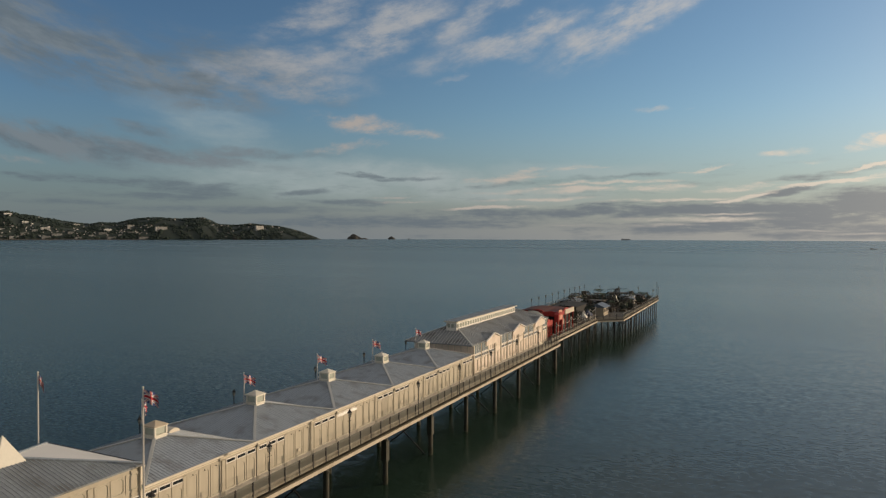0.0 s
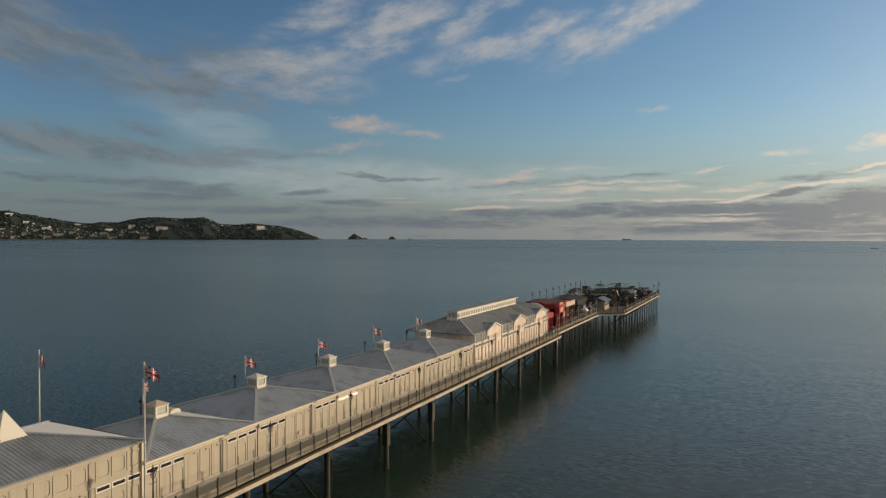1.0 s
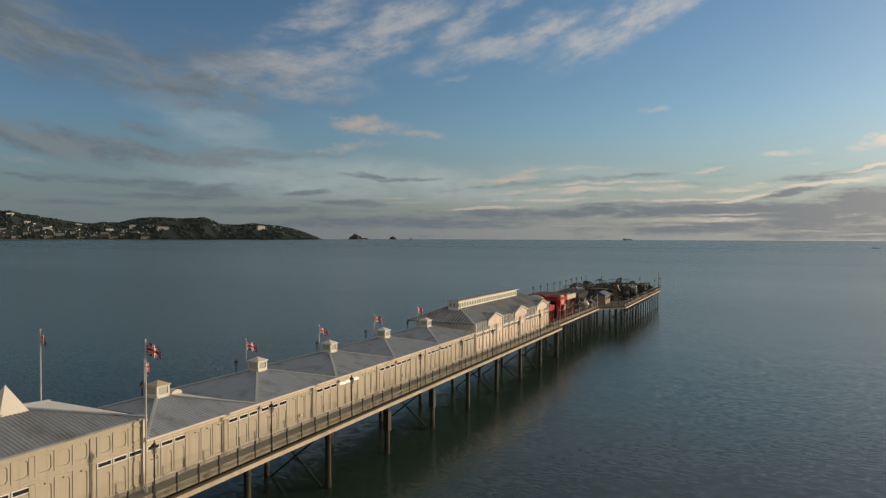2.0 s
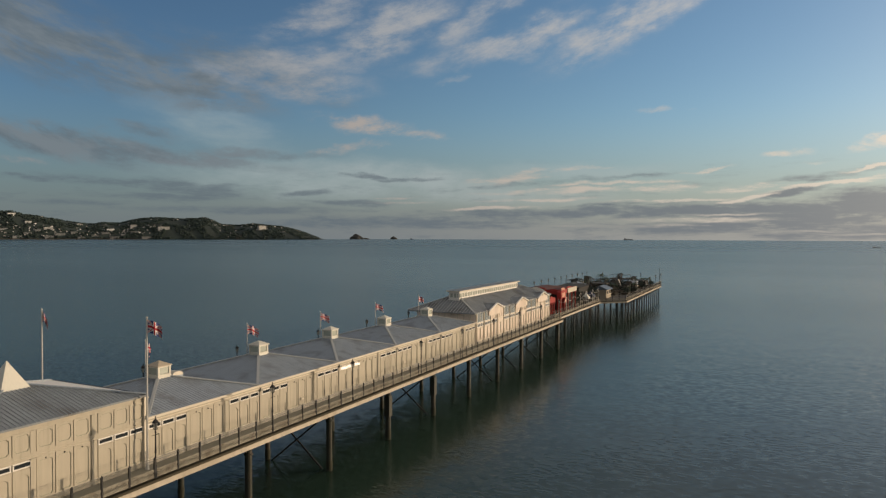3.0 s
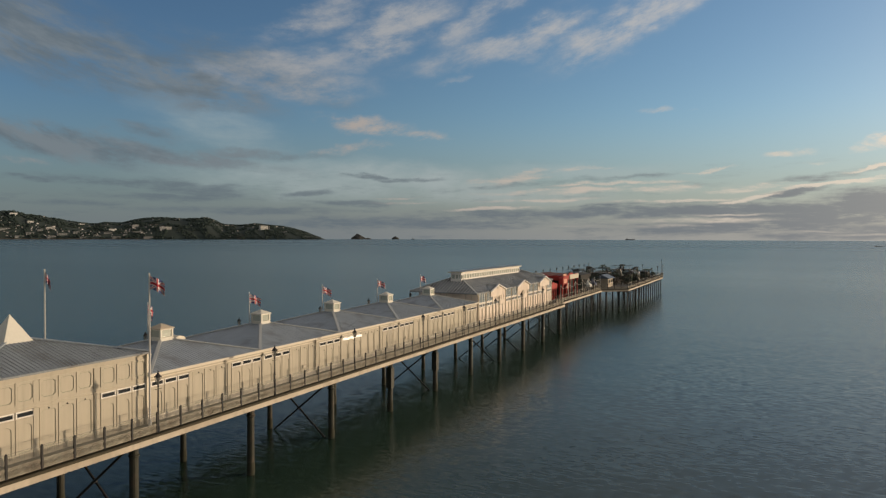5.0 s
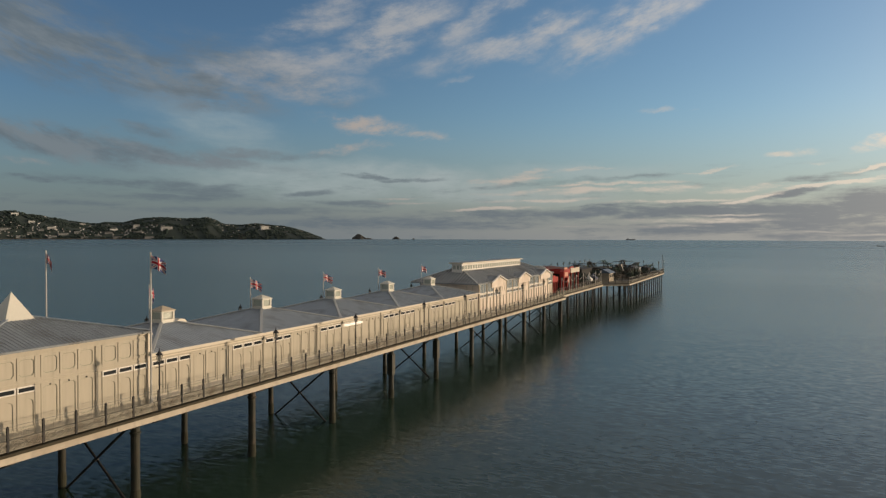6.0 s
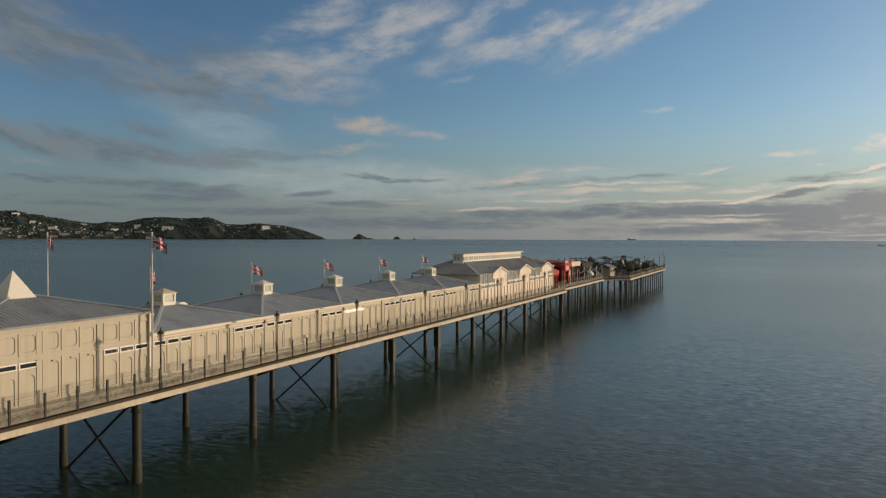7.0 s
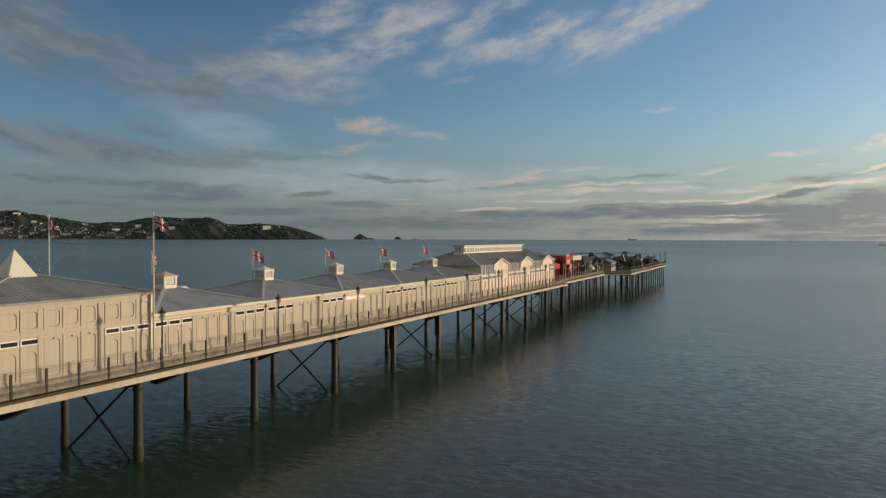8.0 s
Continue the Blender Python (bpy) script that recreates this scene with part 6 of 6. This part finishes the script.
# bearing and height of the skyline in metres
SKYLINE = [(-60.89, 151.1), (-59.57, 144.2), (-58.55, 149.2), (-57.86, 134.4), (-56.98, 129.3), (-56.09, 114.3), (-54.99, 95.9), (-54.25, 86.7), (-53.3, 80.9), (-52.72, 91.5), (-51.56, 89.2), (-50.76, 103.5), (-49.56, 118.5), (-48.33, 126.7), (-46.87, 124.7), (-45.29, 133.3), (-44.73, 112.4), (-44.17, 87.8), (-42.76, 85.1), (-41.65, 96.7), (-40.53, 86.4), (-39.39, 76.1), (-38.24, 58.2), (-37.32, 36.4), (-36.62, 18.1), (-35.92, 1.5)]
SHORE, CREST, BACK = 4120.0, 4480.0, 4800.0
AZ0, AZ1 = SKYLINE[0][0], SKYLINE[-1][0]


def hill_height(az, u):
    """Height of the land at a bearing, u from 0 at the shore over 0.5 at the crest to 1 behind."""
    top = lerp_rows(SKYLINE, az)
    p = ray(az) * (20 + 30 * u)
    n1 = noise.fractal(Vector((p.x * 0.35, p.y * 0.35, 1.3)), 1.0, 2.0, 4)
    rise = math.sin(min(u / 0.5, 1) * math.pi / 2) ** 0.8 if u <= 0.5 else 1 - (u - 0.5) ** 2 * 2.2
    return max(-2.0, top * (rise + (0.1 * n1 if 0.05 < u < 0.95 else 0) * math.sin(math.pi * u)) - 2.0 * (u == 0))


NA, NU = 220, 26
verts, faces, mats = [], [], []
for i in range(NA + 1):
    az = AZ0 + (AZ1 - AZ0) * i / NA
    for j in range(NU + 1):
        u = j / NU
        r = SHORE + (CREST - SHORE) * u / 0.5 if u < 0.5 else CREST + (BACK - CREST) * (u - 0.5) / 0.5
        p = EYE + ray(az) * r
        verts.append((p.x, p.y, hill_height(az, u)))
for i in range(NA):
    for j in range(NU):
        a = i * (NU + 1) + j
        faces.append((a, a + 1, a + NU + 2, a + NU + 1))
        mats.append(1 if j < 2 and noise.noise(Vector((i * 0.06, 3.0, 0))) > 0.22 and i > 90 else 0)
me = bpy.data.meshes.new("headland")
me.from_pydata(verts, [], faces)
me.polygons.foreach_set("material_index", mats)
me.polygons.foreach_set("use_smooth", [True] * len(faces))
me.materials.append(LAND)
me.materials.append(CLIFF)
tagged(new("headland", me), "wooded hilly headland across the bay with red cliffs", "headland", "", "structure")


def land_point(az, u):
    r = SHORE + (CREST - SHORE) * u / 0.5 if u < 0.5 else CREST + (BACK - CREST) * (u - 0.5) / 0.5
    p = EYE + ray(az) * r
    return p.x, p.y, hill_height(az, u)


# woods: many small clumps
rnd = random.Random(11)
ico = B()
bmesh.ops.create_icosphere(ico, subdivisions=1, radius=1.0)
iv = [v.co.copy() for v in ico.verts]
jf = [[v.index for v in f.verts] for f in ico.faces]
ico.free()
verts, faces = [], []
for k in range(12000):
    az, u = rnd.uniform(AZ0, AZ1 - 0.35), rnd.uniform(0.0, 0.6) if k % 3 else rnd.uniform(0.44, 0.56)
    if noise.noise(Vector((az * 1.3, u * 9, 0))) < -0.12 and k % 3:
        continue
    x, y, z = land_point(az, u)
    s = rnd.uniform(2.2, 6.4) * min(1.0, 0.25 + lerp_rows(SKYLINE, az) / 60)
    o = len(verts)
    for v in iv:
        q = s * rnd.uniform(0.7, 1.25)
        verts.append((x + v.x * q * 1.2, y + v.y * q * 1.2, z + s * 0.5 + v.z * q))
    faces.extend([[o + i for i in f] for f in jf])
me = bpy.data.meshes.new("far_woods")
me.from_pydata(verts, [], faces)
me.materials.append(WOODS)
tagged(new("far_woods", me), "dark tree cover on the distant headland", "woods", "", "stuff")


# quay along the foot of the town
bm = B()
for k in range(60):
    az = AZ0 + (AZ1 - AZ0) * 0.46 * k / 60
    x, y, _ = EYE + ray(az) * (SHORE - 14)
    x2, y2, _ = EYE + ray(az + (AZ1 - AZ0) * 0.46 / 60) * (SHORE - 14)
    bar(bm, (x, y, 1.2), (x2, y2, 1.2), 10, 3.4 + 1.6 * (k % 3 == 0))
solid("quay", bm, CLIFF, "long low stone quay below the distant town", "quay", "structure")


# houses on the hillside
def house_mesh(w, d, h, r):
    bm = B()
    box(bm, -w / 2, w / 2, -d / 2, d / 2, -4, h)
    body = mesh_of("wall", bm, RENDER_W)
    bm = B()
    v = [bm.verts.new(p) for p in ((-w / 2 - 0.5, -d / 2 - 0.5, h), (w / 2 + 0.5, -d / 2 - 0.5, h), (w / 2 + 0.5, d / 2 + 0.5, h), (-w / 2 - 0.5, d / 2 + 0.5, h), (-w / 2 + 1, 0, h + r), (w / 2 - 1, 0, h + r))]
    for f in ((0, 1, 5, 4), (2, 3, 4, 5), (1, 2, 5), (3, 0, 4), (3, 2, 1, 0)):
        bm.faces.new([v[i] for i in f])
    roof = mesh_of("roof", bm, TILE)
    bm = B()
    for k in range(int(w / 3)):
        for z in range(int(h / 3)):
            x = -w / 2 + 1.5 + 3 * k
            box(bm, x - 0.6, x + 0.6, -d / 2 - 0.06, -d / 2 + 0.02, 0.9 + 3 * z, 2.3 + 3 * z)
    return body, roof, mesh_of("windows", bm, GLASS)


KINDS = [house_mesh(*k) for k in ((10, 8, 6, 3), (14, 9, 6, 3.5), (9, 8, 8, 3), (22, 10, 7, 3), (34, 12, 9, 3))]
for k in range(300):
    az = AZ0 + (AZ1 - AZ0 - 3.0) * (rnd.random() ** 1.45)
    u = rnd.uniform(0.03, 0.5)
    if k > 170:
        az, u = AZ0 + (AZ1 - AZ0) * rnd.uniform(0.0, 0.5), rnd.uniform(0.015, 0.22)
    if noise.noise(Vector((az * 0.9, u * 6, 5.0))) < -0.2:
        continue
    x, y, z = land_point(az, u)
    kind = rnd.choice((0, 0, 0, 1, 1, 2, 2, 3, 4 if u < 0.25 else 1))
    t = thing("house", (x, y, z + 1.5), "distant pale house on the hillside", "house", "houses on the headland")
    t.rotation_euler = (0, 0, radians(-az + rnd.uniform(-15, 60)))
    t.scale = (0.42, 0.45, 0.42)
    for name, me in zip(("wall", "roof", "windows"), KINDS[kind]):
        part(name, me, None, t)


def block(az, u, w, h, d, label, name="hotel", mat=RENDER_W, turn=15):
    x, y, z = land_point(az, u)
    t = thing(name, (x, y, z), label, name)
    t.rotation_euler = (0, 0, radians(-az + turn))
    bm = B()
    box(bm, -w / 2, w / 2, -d / 2, d / 2, -8, h)
    box(bm, -w / 2 - 0.6, w / 2 + 0.6, -d / 2 - 0.6, d / 2 + 0.6, h, h + 0.8)
    part("wall", bm, mat, t)
    for z in range(int(h / 3.4)):
        bm = B()
        for k in range(int(w / 4)):
            cx = -w / 2 + 2 + 4 * k
            box(bm, cx - 1.1, cx + 1.1, -d / 2 - 0.08, -d / 2 + 0.02, 1 + 3.4 * z, 2.7 + 3.4 * z)
        part("window_row", bm, GLASS, t)


block(-40.93, 0.2, 58, 24, 14, "large white hotel standing on the wooded headland", turn=42)
for row in [ (-48.4, 0.12, 64, 15, 14), (-50.57, 0.22, 36, 11, 14), (-52.15, 0.15, 40, 10, 12), (-54.25, 0.3, 32, 9, 12), (-58.56, 0.3, 36, 10, 14), (-56.27, 0.12, 44, 10, 14), (-57.52, 0.2, 30, 9, 12)]:
    block(*row, "long pale building on the headland slope")


# terraces strung along the ridge
for k in range(64):
    az = rnd.uniform(-51.0, -37.8)
    x, y, z = land_point(az, rnd.uniform(0.36, 0.5))
    t = thing("house", (x, y, z + 1.0), "distant white house on the ridge", "house", "houses on the headland")
    t.rotation_euler = (0, 0, radians(-az + rnd.uniform(0, 55)))
    t.scale = (0.55, 0.5, 0.5)
    for name, me in zip(("wall", "roof", "windows"), KINDS[rnd.choice((0, 1, 1, 2, 3))]):
        part(name, me, None, t)

# harbour sheds and terraces along the shore
for k in range(16):
    az = AZ0 + 0.4 + 0.72 * k + rnd.uniform(-0.15, 0.15)
    block(az, 0.015 + 0.035 * (k % 3), rnd.uniform(26, 56), rnd.uniform(5, 9), 12, "low grey harbour building across the bay", "shed", HARBOUR)


# islands and ships on the horizon
def island(az, dist, w, d, h, seed, lean, label):
    x, y, _ = EYE + ray(az) * dist
    ob_bm = B()
    rings = 9
    seg = 28
    grid = []
    for j in range(rings):
        q = j / (rings - 1)
        row = []
        for i in range(seg):
            a = 2 * math.pi * i / seg
            nz = 1 + 0.3 * noise.noise(Vector((math.cos(a) * 1.7 + seed, math.sin(a) * 1.7, q * 2.5)))
            rr = (1 - q) ** 0.75 * nz
            row.append(ob_bm.verts.new((w / 2 * rr * math.cos(a) + lean * w * q, d / 2 * rr * math.sin(a), h * q * (1 + 0.12 * noise.noise(Vector((a, q * 4, seed)))) - 0.5)))
        grid.append(row)
    for a, b in zip(grid, grid[1:]):
        for i in range(seg):
            ob_bm.faces.new((a[i], a[(i + 1) % seg], b[(i + 1) % seg], b[i]))
    ob_bm.faces.new(grid[-1])
    ob = solid("island", ob_bm, ROCK, label, "island", "structure", (x, y, 0))
    ob.rotation_euler = (0, 0, radians(-az))


for row in [(-33.09, 4700, 118, 70, 38, 1.0, -0.1, 'dark rocky island with a pointed top'), (-32.38, 4700, 70, 40, 11, 2.0, 0.0, 'low rocky end of a dark island'), (-30.04, 4750, 66, 40, 22, 3.0, 0.0, 'flat-topped dark rocky islet'), (-28.55, 4800, 26, 15, 8, 4.0, 0.0, 'tiny dark rock on the horizon')]:
    island(*row)


def ship(az, dist, l, label):
    x, y, _ = EYE + ray(az) * dist
    t = thing("ship", (x, y, 0), label, "ship")
    t.rotation_euler = (0, 0, radians(-az))
    s = l / 60
    bm = B()
    pts = [(-l / 2, 0), (l / 2 - 8 * s, 0), (l / 2, 6 * s), (-l / 2, 5 * s)]
    a = [bm.verts.new((x2, -4 * s, z)) for x2, z in pts]
    b = [bm.verts.new((x2, 4 * s, z)) for x2, z in pts]
    bm.faces.new(a)
    bm.faces.new(b[::-1])
    for i in range(4):
        bm.faces.new((a[i], b[i], b[(i + 1) % 4], a[(i + 1) % 4]))
    part("hull", bm, HULL, t)
    part("deckhouse", box(B(), -l / 2 + 5 * s, -l / 2 + 16 * s, -3.5 * s, 3.5 * s, 5 * s, 10 * s), RENDER_W, t)
    part("mast", box(B(), -l / 2 + 10 * s, -l / 2 + 10.8 * s, -0.4 * s, 0.4 * s, 10 * s, 13 * s), HULL, t)
    part("cargo", box(B(), -l / 2 + 20 * s, l / 2 - 12 * s, -3.5 * s, 3.5 * s, 5 * s, 6.5 * s), HULL, t)


for row in [(-10.41, 4800, 66, 'far grey cargo ship on the horizon'), (7.04, 1500, 14, 'small dark boat out on the water'), (-44.0, 3900, 18, 'small white boat below the headland')]:
    ship(*row)
